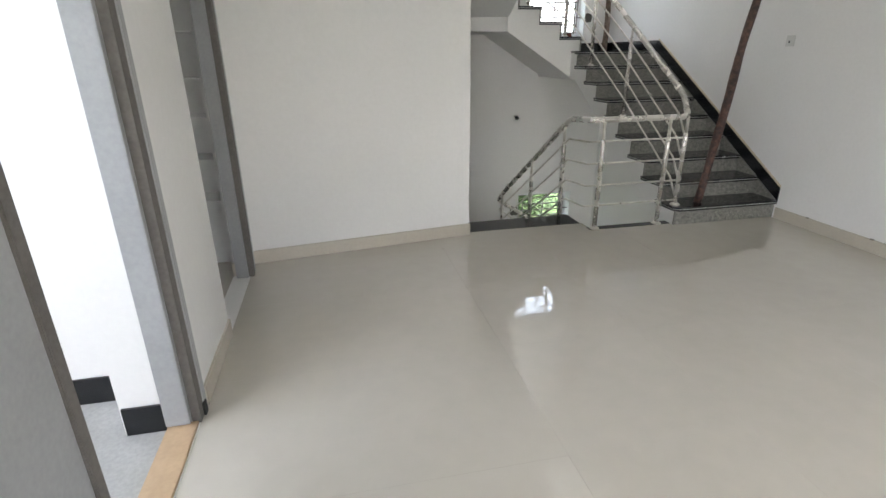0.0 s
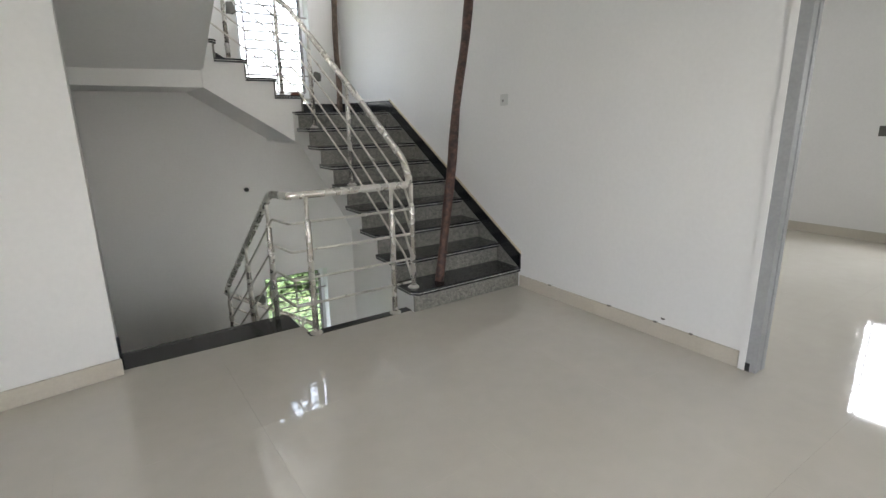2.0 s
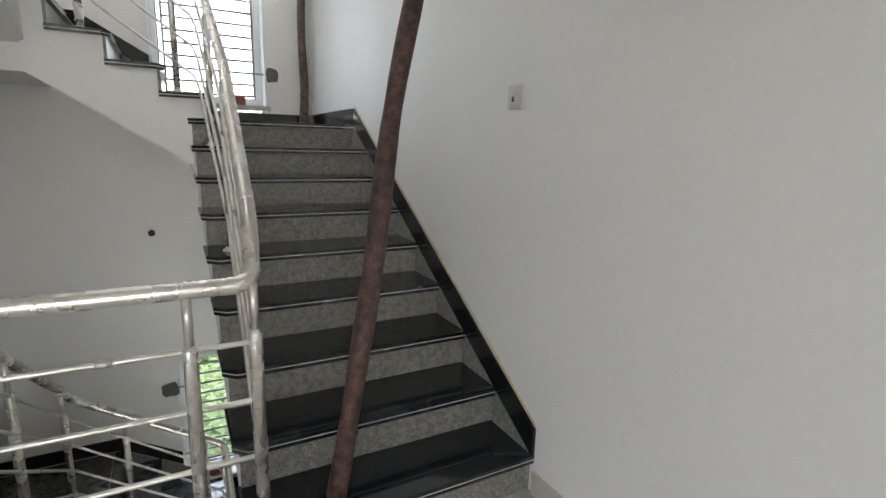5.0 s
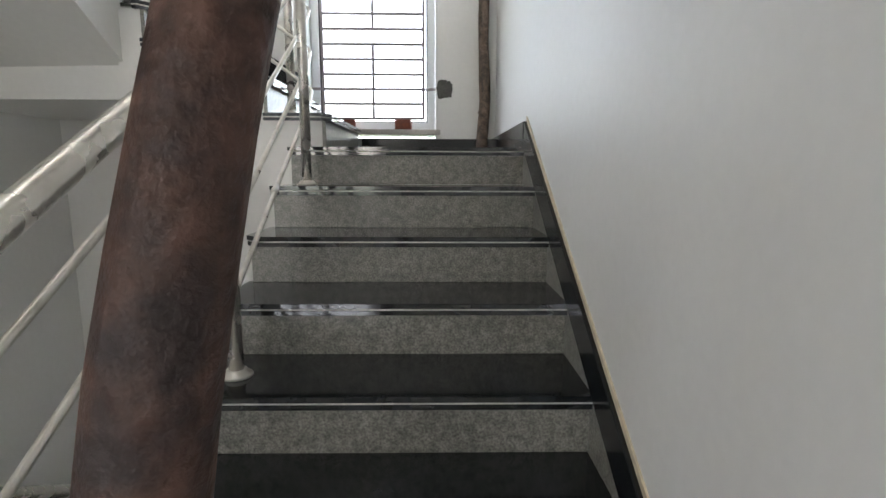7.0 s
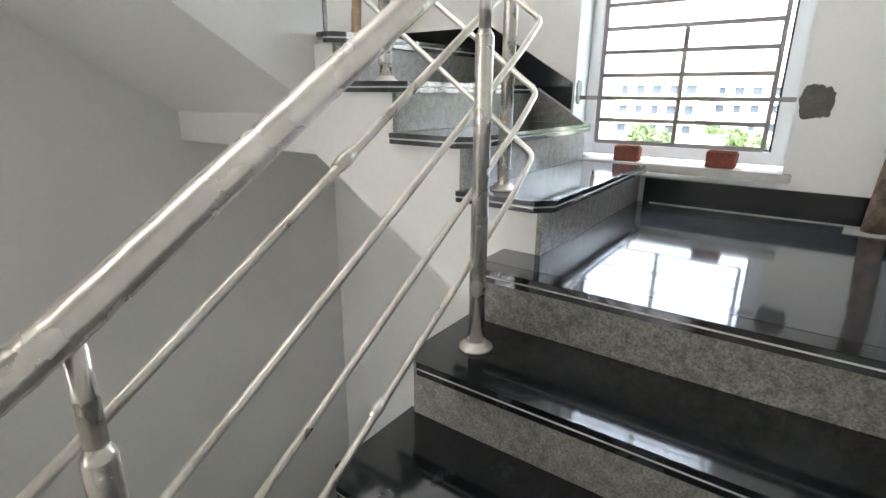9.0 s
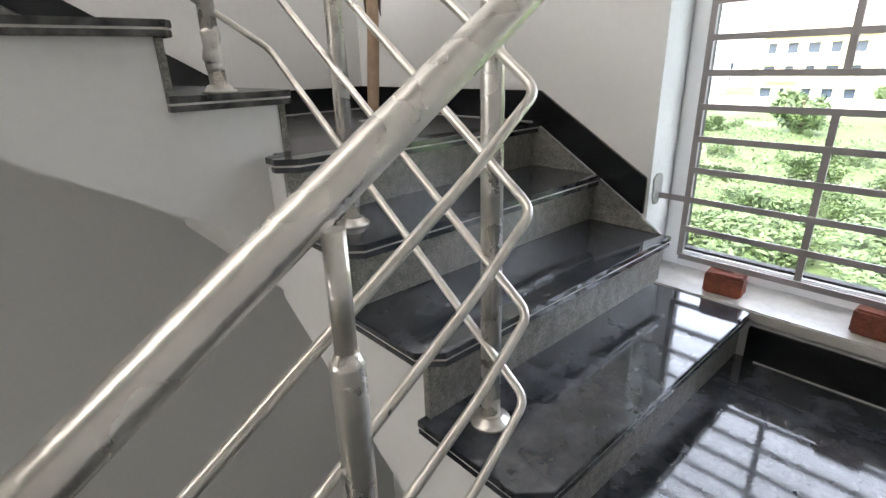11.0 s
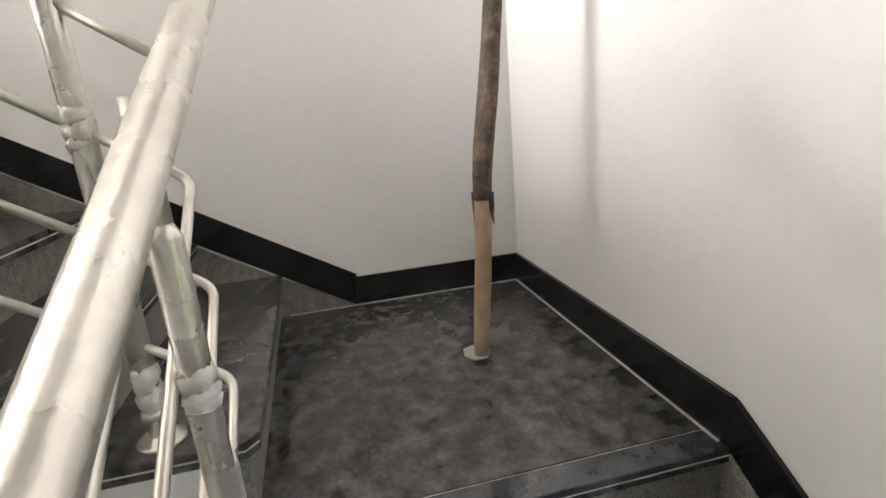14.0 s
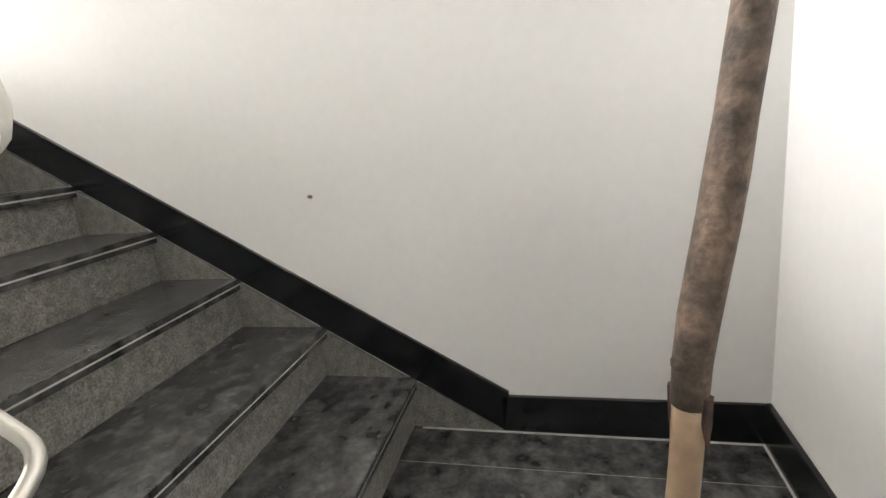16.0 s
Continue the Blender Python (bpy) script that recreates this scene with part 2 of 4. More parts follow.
box(bm, -4.77, -4.65, -0.24, 0.15, 0, 3.3)
box(bm, -4.77, -4.65, -4.4, -3.15, 0, 3.3)
box(bm, -4.77, -4.65, -6.2, -5.8, 0, 3.3)
# below and above an unseen opening, added for the west fill
box(bm, -4.77, -4.65, -5.8, -4.4, 0, 0.9)
box(bm, -4.77, -4.65, -5.8, -4.4, 2.2, 3.3)
box(bm, -4.77, -4.65, -3.15, -1.82, 2.1, 3.3)
box(bm, -4.77, -4.65, -1.10, -0.24, 2.1, 3.3)
box(bm, -4.77, -4.65, -6.2, 0.15, 3.3, ROOF)
box(bm, -4.77, -4.65, -6.2, 0.15, -H - 0.2, 0)
structure("wall_west_hall", bm, M_WALL, "white painted plaster wall with two doorways", "wall")
# unseen closing wall; its openings are added and sized to let light in
bm = B()
for z in (-H, 0, H):
    x0, x1, lo, hi = (-3.4, -1.6, 0.9, 2.2) if z == 0 else (-3.8, -1.2, 0.3, 2.4)
    box(bm, -4.77, x0, -6.4, -6.2, z - 0.2, z + H - 0.2)
    box(bm, x1, 0.2, -6.4, -6.2, z - 0.2, z + H - 0.2)
    box(bm, x0, x1, -6.4, -6.2, z - 0.2, z + lo)
    box(bm, x0, x1, -6.4, -6.2, z + hi, z + H - 0.2)
box(bm, -4.77, 0.2, -6.4, -6.2, 2 * H - 0.2, ROOF)
structure("wall_south_unseen", bm, M_WALL, "white painted plaster wall with window openings", "wall")
for name, z in (("ceiling_lower", -0.015), ("ceiling", H - 0.015)):
    bm = B()
    plan(bm, [(-4.65, -6.2), (0, -6.2), (0, 0.03), (-1.05, 0.03), (-1.05, 0.13), (-1.82, 0.13), (-1.82, 0.50), (XL, 0.50), (XL, 0.225), (-4.65, -0.03)], z - 0.15, z)
    structure(name, bm, M_SOFFIT, "plain white plastered concrete slab", "ceiling")
structure("ceiling_stair", box(B(), -4.77, 0.2, -6.4, YF + 0.25, ROOF, ROOF + 0.15), M_SOFFIT, "plain white plastered ceiling", "ceiling")
structure("floor_lower", box(B(), -4.65, 0, -6.2, YF, -H - 0.2, -H), M_FLOOR, "polished cream floor tile", "floor")
structure("floor_upper", plan(B(), [(-4.65, -6.2), (0, -6.2), (0, 0.03), (-1.82, 0.03), (-1.82, 0.27), (XL, 0.27), (XL, 0.225), (-4.65, -0.03)], H - 0.015, H), M_FLOOR, "polished cream floor tile", "floor")

# side room
structure("floor_side_room", box(B(), 0.0, 4.22, -5.2, 0.6, -0.2, -0.012), M_BASE, "screed under cream tiles", "floor")
structure("ceiling_side_room", box(B(), 0.1, 4.42, -5.2, 0.6, 3.3, 3.45), M_SOFFIT, "plain white ceiling", "ceiling")
bm = B()
box(bm, 4.22, 4.42, -1.28, 0.6, -0.2, 3.3)
box(bm, 4.22, 4.42, -5.2, -2.62, -0.2, 3.3)
box(bm, 4.22, 4.42, -2.62, -1.28, -0.2, 0.9)
box(bm, 4.22, 4.42, -2.62, -1.28, 2.2, 3.3)
structure("wall_side_room_east", bm, M_WALL, "cream painted wall with a window opening", "wall")
structure("wall_side_room_north", box(B(), 0.1, 4.42, 0.6, 0.8, -0.2, 3.3), M_WALL, "cream painted wall", "wall")
structure("wall_side_room_south", box(B(), 0.1, 4.42, -5.4, -5.2, -0.2, 3.3), M_WALL, "cream painted wall", "wall")

# balcony beyond the left doorway and the store beside it
structure("floor_balcony", box(B(), -7.0, -4.77, -5.5, -1.56, -0.3, -0.02), M_CONC, "bare grey cement balcony floor", "floor")
structure("wall_balcony", box(B(), -7.0, -4.95, -1.56, -1.36, -0.02, 3.3), M_WALL, "white painted outer wall with a black base", "wall")
structure("wall_pier", box(B(), -4.95, -4.77, -1.83, -1.36, -0.02, 3.3), M_WALL, "white painted pier beside the doorway", "wall")
# unseen slab, added to keep skylight off the balcony
structure("ceiling_balcony_blocker", box(B(), -7.0, -4.77, -5.5, -1.36, 3.3, 3.45), M_SOFFIT, "plain white slab, unseen, added to cut the balcony's light", "ceiling")
# unseen outer walls, added to dim the balcony; height set by brightness
structure("wall_balcony_blocker", box(B(), -7.15, -7.0, -5.5, -1.36, -0.3, 1.5), M_WALL, "white painted wall, unseen, added to cut the balcony's light", "wall")
structure("wall_balcony_end_blocker", box(B(), -7.15, -4.77, -5.65, -5.5, -0.3, 3.3), M_WALL, "white painted end wall, unseen, added to cut the balcony's light", "wall")
structure("baseboard_pier", box(B(), -4.94, -4.775, -1.842, -1.83, -0.02, 0.11), M_SKIRT, "black stone base strip", "baseboard")
structure("baseboard_balcony", box(B(), -7.0, -4.96, -1.572, -1.56, -0.02, 0.11), M_SKIRT, "black stone base strip", "baseboard")
structure("floor_store", box(B(), -6.2, -4.65, -1.36, 0.6, -0.2, -0.004), M_FLOOR, "polished cream floor tile", "floor")
bm = B()
box(bm, -6.4, -6.2, -1.36, 0.8, -0.2, 3.3)
box(bm, -6.2, -4.77, 0.6, 0.8, -0.2, 3.3)
structure("wall_store", bm, M_WALL, "white painted store wall", "wall")
structure("ceiling_store", box(B(), -6.4, -4.77, -1.36, 0.8, 3.3, 3.45), M_SOFFIT, "plain white ceiling", "ceiling")

# ---- floor of the hall ----
def base_strip(name, pts_in, pts_out, z0, z1):
    structure(name, plan(B(), list(pts_in) + list(pts_out)[::-1], z0, z1), M_BASE, "cream tile base strip with chipped grout", "baseboard", 0.002)


base_strip("baseboard_east", [(0, -1.80), (0, 0.0)], [(-0.013, -1.80), (-0.013, 0.0)], 0, 0.10)
base_strip("baseboard_hall_end", [(-4.65, -0.03), (XL, 0.225)], [(-4.65, -0.044), (XL + 0.012, 0.211)], 0, 0.10)
base_strip("baseboard_hall_west", [(-4.65, -1.74), (-4.65, -1.10)], [(-4.637, -1.74), (-4.637, -1.10)], 0, 0.10)
base_strip("baseboard_side_room_east", [(4.22, -5.2), (4.22, 0.6)], [(4.207, -5.2), (4.207, 0.6)], 0, 0.11)
base_strip("baseboard_store", [(-4.77, -0.24), (-4.65, -0.24)], [(-4.77, -0.252), (-4.65, -0.252)], 0, 0.10)

rnd_chip = random.Random(5)
for y in (-1.52, -1.33, -1.28, -0.92, -0.35):
    w = rnd_chip.uniform(0.008, 0.03)
    z = 0.098 if y != -1.33 else 0.135
    part("plaster_chip", plan(B(), [(-0.016, y), (-0.001, y - 0.2 * w), (-0.001, y + w), (-0.015, y + 0.7 * w)], z, z + 0.006), M_DARKF, bpy.data.objects["baseboard_east"], "dark chip in the grout")

# ---- stairs ----
def flight_frame(ox, oy, turn, z):
    return pose(ox, oy, z, 0, 0, turn)


def flight(owner, m, n, w, under, granite, a0=0.0, cut=0.045):
    """n risers up from m; run along local x, across from the wall (0) to the open side (w)."""
    body = []
    for k in range(1, n + 1):
        a = (k - 1) * D + 0.045
        body += [(a, (k - 1) * R - (0.0 if k == 1 else 0.036)), (a, k * R - 0.036)]
    body += under
    part("waist_slab", side(B(), body, 0.0, w - 0.025, m), M_WALL, owner, "white plastered flight of concrete")
    for k in range(1, n + 1):
        a, z = (k - 1) * D, k * R
        last = k == n
        d = 0.07 if last else D + 0.045
        outline = lambda i: [(a + i, 0.0), (a + i, w - cut - 0.005), (a + cut + i, w - i), (a + d, w - i), (a + d, 0.0)]
        bm = B()
        plan(bm, outline(0), z - 0.016, z, m)
        plan(bm, outline(0.002), z - 0.036, z - 0.0215, m)
        part("tread", bm, granite, owner, "polished black granite tread with a doubled edge", 0.0015)
        # highlight in the joint, built as a pale strip
        part("nosing_glint", plan(B(), outline(0.003), z - 0.0212, z - 0.0163, m), M_GLINT, owner, "thin pale strip painted as the joint's highlight under the tread edge")
        part("riser", box(B(), a + 0.026, a + 0.044, 0.0, w - 0.022, z - R + 0.001, z - 0.037, m), M_RISER, owner, "speckled grey granite riser")
        if not last and a + D > a0 + 0.01:
            part("wall_triangle", side(B(), [(a + 0.03, z + 0.001), (a + D + 0.024, z + 0.001), (a + D + 0.024, z + R - 0.002)], 0.0, 0.010, m), M_RISER, owner, "grey granite wedge beside the step")
    s = R / D
    a1, zb = (n - 1) * D, R + a0 * s
    if a0 < -0.2:
        part("wall_triangle", side(B(), [(-D + 0.01, 0.001), (0.024, 0.001), (0.024, R - 0.003)], 0.0, 0.010, m), M_RISER, owner, "grey granite wedge beside the step")
    if n == 9:
        part("putty_edge", side(B(), [(0.0, R + 0.119), (a1, n * R + 0.116), (a1, n * R + 0.136), (0.0, R + 0.139)], 0.0, 0.005, m), M_CREAM, owner, "cream unpainted putty line")
    part("sloping_skirting", side(B(), [(a0, zb - 0.003), (a1, n * R - 0.005), (a1, n * R + 0.115), (a0 - (0.02 if a0 < -0.2 else 0), zb + 0.118)], 0.0, 0.016, m), M_SKIRT, owner, "black granite skirting strip", 0.002)


def landing(owner, outline, border, slab, z, thick, stone):
    part("landing_slab", plan(B(), outline, z - thick, z - 0.022), M_WALL, owner, "white plastered landing slab")
    part("grout_bed", plan(B(), outline, z - 0.020, z - 0.003), M_GROUT, owner)
    part("landing_stone", plan(B(), slab, z - 0.016, z), stone, owner, "dusty black granite landing stone", 0.001)
    part("landing_border", plan(B(), border, z - 0.016, z), stone, owner, "dusty black granite border stone", 0.001)


def staircase(z, full=True):
    st = thing("staircase", (-1.4, 1.8, z), "black granite stair with grey granite risers turning round an open well", "staircase", "stairs between the storeys", "structure")
    s = R / D
    flight(st, flight_frame(0, 0, 90, z), 9, 1.07, [(2.23, 9 * R - 0.036), (2.23, 1.155), (0.045, 1.155 - s * 2.185)], M_GRAN)
    landing(st, [(0, 2.225), (-1.045, 2.225), (-1.045, YF), (0, YF)], [(-0.018, 3.235), (-0.93, 3.235), (-0.93, YF), (-0.018, YF)],
            [(0, 2.24), (-1.05, 2.24), (-1.05, 3.231), (0, 3.231)], z + 9 * R, 0.33, M_SLAB)
    flight(st, flight_frame(-0.90, YF, 180, z + 9 * R), 4, 1.045, [(0.98, 4 * R - 0.036), (0.98, 1.71 - 9 * R), (0.1, 1.155 - 9 * R), (0.045, 1.155 - 9 * R)], M_SLAB, 0.372)
    landing(st, [(XL, 2.40), (-1.775, 2.40), (-1.775, YF), (XL, YF)], [(XL, 2.42), (XL + 0.17, 2.42), (XL + 0.17, YF), (XL, YF)],
            [(XL + 0.174, 2.40), (-1.835, 2.40), (-1.835, 2.375), (-1.815, 2.356), (-1.79, 2.356), (-1.79, YF), (XL + 0.174, YF)], z + 13 * R, 0.435, M_DUST)
    skew = Matrix(((1, -0.03, 0, 0), (0, 1, 0, 0), (0, 0, 1, 0), (0, 0, 0, 1)))
    flight(st, flight_frame(XL, 2.445, 270, z + 13 * R) @ skew, 8, 1.075, [(1.96, 8 * R - 0.036), (1.96, 0.86), (0.05, -0.295)], M_DUST, -0.258, 0.022)
    zz = z + 9 * R
    part("skirting", box(B(), -0.90, -0.016, YF - 0.016, YF, zz, zz + 0.11), M_SKIRT, st, "black granite skirting strip", 0.002)
    part("skirting", box(B(), -0.016, 0, 2.19, YF, zz, zz + 0.115), M_SKIRT, st, "black granite skirting strip", 0.002)
    zz = z + 13 * R
    part("skirting", box(B(), XL, -1.716, YF - 0.016, YF, zz, zz + 0.115), M_SKIRT, st, "black granite skirting strip", 0.002)
    part("skirting", box(B(), XL, XL + 0.016, 2.70, YF - 0.016, zz, zz + 0.115), M_SKIRT, st, "black granite skirting strip", 0.002)
    part("grout_line", box(B(), XL + 0.016, -1.74, YF - 0.021, YF - 0.016, zz, zz + 0.004), M_GROUT, st, "pale grout line")
    part("grout_line", box(B(), XL + 0.016, XL + 0.020, 2.45, YF - 0.021, zz, zz + 0.004), M_GROUT, st, "pale grout line")
    zz = z + 9 * R
    part("grout_line", box(B(), -0.87, -0.020, YF - 0.020, YF - 0.016, zz, zz + 0.004), M_GROUT, st, "pale grout line")
    part("grout_line", box(B(), -0.020, -0.016, 2.24, YF - 0.020, zz, zz + 0.004), M_GROUT, st, "pale grout line")
    return st


for k in (-1, 0, 1):
    staircase(k * H)

# black stone edge of the hall floor at the well
structure("trim_well_edge", plan(B(), [(-1.05, 0.075), (-1.84, 0.075), (-1.84, 0.15), (-1.05, 0.15)], -0.02, 0.004), M_SKIRT, "black granite edge strip", "trim", 0.001)
structure("trim_stair_head", plan(B(), [(-1.84, 0.275), (XL, 0.275), (XL, 0.50), (-1.84, 0.50)], -0.014, 0.002), M_SKIRT, "black granite strip at the stair head", "trim", 0.001)

# ---- railing ----
RX1, RX3, RY0 = -1.0, -1.90, 0.12
RODS = (0.178, 0.365, 0.555, 0.735)


def rail_line(z, off):
    """Half a turn of rail from the lower storey's far corner up past the hall floor to landing two."""
    f = 0.945 - off
    if off == 0:
        rise = [(-0.985, RY0 + 0.12, z + 1.115), (-0.942, 1.20, z + 1.69), (-0.972, 2.482, z + 2.515), (-1.885, 2.522, z + 3.08), (-1.89, 2.25, z + 3.275)]
        start = (-1.89, 2.25, z + 3.275 - H)
    else:
        rise = [(-0.995, RY0 + 0.12, z + 1.125 - off), (-0.962, 1.20, z + 1.723 - off), (-0.985, 2.30, z + 2.408 - off), (-1.003, 2.452, z + 2.503 - off), (-1.893, 2.446, z + 3.148 - off), (-1.893, 2.30, z + 3.245 - off)]
        start = (-1.893, 2.30, z + 3.245 - H - off)
    return [start, (RX3, 0.50, z + f - 0.03), (RX3, RY0, z + f), (RX1, RY0, z + f)] + rise


def film_wrap(owner, x, y, z, seed, h=0.09, r=0.0255):
    """A crumpled collar of packing film round a post."""
    pts = [(x + 0.002 * math.sin(i * 1.7 + seed), y + 0.002 * math.cos(i * 2.1 + seed), z + h * i / 9) for i in range(10)]
    bm = tube(B(), pts, lambda i: (lambda k: r * (0.90 + 0.25 * noise.noise(Vector((k * 1.3, i * 0.9, seed))) + (0.06 if i in (3, 4) else 0))), 14)
    part("film_wrap", bm, M_FILM, owner, "crumpled clear packing film")


def post(owner, x, y, z, top, film=False, shift=0.0):
    bm = tube(B(), [(x, y, z), (x, y, top - 0.172), (x, y, top - 0.171), (x, y, top - 0.155)], lambda i: (0.0205, 0.0205, 0.0205, 0.013)[i], 14)
    p = part("post", bm, M_STEEL, owner, "steel post in torn plastic film")
    part("flange", tube(B(), [(x, y, z), (x, y, z + 0.006), (x, y, z + 0.007), (x, y, z + 0.02)], lambda i: (0.043, 0.043, 0.036, 0.027)[i], 18), M_ROD, p, "polished steel flange")
    if film:
        film_wrap(p, x, y, z + 0.05, x * 7 + y, 0.10)
        film_wrap(p, x, y, top - 0.40, x * 5 - y, 0.06, 0.025)
    part("neck", tube(B(), [(x, y, top - 0.155), (x, y + shift, top - 0.015)], 0.0135, 10), M_ROD, p)


def railing(z):
    ra = thing("stair_railing", (RX1, RY0, z), "stainless steel stair railing still wrapped in plastic film", "railing", "railings round the stair well")
    part("handrail", tube(B(), rounded(rail_line(z, 0), 0.06, 8), lambda i: 0.0255 + 0.0006 * math.sin(i * 2.3), 18), M_STEEL, ra, "round steel handrail in cloudy film")
    for off in RODS:
        part("rail_rod", tube(B(), rounded(rail_line(z, off), 0.028, 5), 0.0085, 10), M_ROD, ra, "thin steel rod")
    for y, off in ((1.66, RODS[0]), (1.72, RODS[3]), (0.75, RODS[1])):
        zc = z + 1.125 + 0.623 * (y - 0.24) - off
        xc = -0.965 - 0.02 * max(0.0, y - 1.2)
        part("rod_sleeve", tube(B(), [(xc, y - 0.02, zc - 0.012), (xc, y, zc), (xc, y + 0.02, zc + 0.012)], lambda i: (0.011, 0.0135, 0.011)[i], 10), M_ROD, ra)
    part("rod_sleeve", tube(B(), [(-1.40, RY0, z + 0.945 - RODS[0]), (-1.36, RY0, z + 0.945 - RODS[0])], 0.0115, 10), M_ROD, ra)
    up = lambda y: z + 1.69 + 0.63 * (y - 1.20)
    for x, y, n in ((-1.0, 0.115, 1), (-0.948, 1.226, 5), (-0.944, 2.055, 8)):
        post(ra, x, y, z + n * R, up(y) if n > 1 else z + 0.965)
    post(ra, -1.108, 2.468, z + 10 * R, z + 2.625)
    post(ra, -1.60, 2.475, z + 12 * R, z + 2.915, True)
    post(ra, -1.176, 0.10, z + 0.004, z + 0.945)
    post(ra, -1.79, 0.10, z + 0.004, z + 0.945)
    dn = lambda y: z + 0.915 - 0.629 * (y - 0.50)
    for y, n in ((0.60, 1), (1.35, 4), (2.30, 7)):
        post(ra, RX3, y, z - n * R, dn(y), True)
    return ra


for k in (-1, 0, 1):
    railing(k * H)

# ---- wooden props ----
def prop(at, lean, top, r, label, peeled=0.0, seed=1, mats=(M_BARK, M_PEEL), kink=0.0, sway=1.0):
    rnd = random.Random(seed)
    th = thing("wooden_prop", at, label, "prop pole", "shoring poles on the stair")
    n = 46
    h = top - at[2]
    ph = [rnd.uniform(0, 6) for _ in range(6)]
    pts, rad = [], []
    for i in range(n):
        t = i / (n - 1)
        s = t * h
        wob = 0.012 * math.sin(s * 2.6 + ph[0]) + 0.006 * math.sin(s * 6.3 + ph[1])
        wob2 = 0.010 * math.sin(s * 2.1 + ph[2]) + 0.005 * math.sin(s * 7.1 + ph[3])
        wob, wob2 = wob * sway, wob2 * sway
        wob2 -= kink * math.exp(-((s - peeled - 0.06) / 0.16) ** 2)
        if i == 0:
            wob = wob2 = 0
        pts.append(Vector((at[0] + lean[0] * s + wob * min(1, s * 3), at[1] + lean[1] * s + wob2 * min(1, s * 3), at[2] + s)))
        rad.append(r * (1 + 0.05 * math.sin(s * 5 + ph[4]) + 0.04 * math.sin(s * 13 + ph[5])) * (1 - 0.12 * t))
    cut = max(1, int(n * peeled / h)) if peeled else 0

    def shape(base):
        return lambda i: (lambda k, i=i + base: rad[i] * (1 + 0.06 * noise.noise(Vector((k * 0.9, i * 0.7, seed)))))
    if cut:
        part("peeled_foot", tube(B(), pts[:cut + 1], lambda i: rad[i] * 0.93, 14), mats[1], th, "pale peeled wood")
    bm = tube(B(), pts[cut:], shape(cut), 14)
    part("pole", bm, mats[0], th, "rough bark")
    if cut:
        for a, l in ((3.9, 0.10), (0.9, 0.07), (2.4, 0.045)):
            d = Vector((math.cos(a), math.sin(a), 0)) * rad[cut] * 0.97
            p = pts[cut] + d
            part("bark_flap", tube(B(), [p + Vector((0, 0, 0.02)), p - Vector((0, 0, 0.02)), p - Vector((0, 0, l * 0.6)) + d * 0.05, p - Vector((0, 0, l)) + d * 0.2], lambda q: (0.010, 0.009, 0.005, 0.0015)[q], 6), M_BARK, th, "torn strip of dark bark")
    for j in range(9 if cut else 5):
        i = rnd.randrange(max(cut, 3), n - 2)
        a = rnd.uniform(0, 6.28)
        d = Vector((math.cos(a), math.sin(a), 0.15))
        part("knot", tube(B(), [pts[i] + d * rad[i] * 0.7, pts[i] + d * rad[i] * 1.06, pts[i] + d * rad[i] * 1.16], lambda q: (0.015, 0.012, 0.006)[q], 8), mats[0], th)
    return th


prop((-0.765, 0.115, R), (0.196, 0.075), 3.45, 0.036, "crooked dark brown wooden pole standing on the first step", seed=3)
prop((-2.303, 3.042, 13 * R), (0.01, 0.092), 5.16, 0.0265, "barked wooden pole with a peeled pale foot on the landing", 0.49, 5, (M_BARK2, M_PEEL), 0.012, 0.4)
prop((-0.10, 3.32, 9 * R), (0.02, 0.01), 4.60, 0.036, "grey brown wooden pole in the corner of the landing", seed=8, mats=(M_BARK2, M_PEEL))

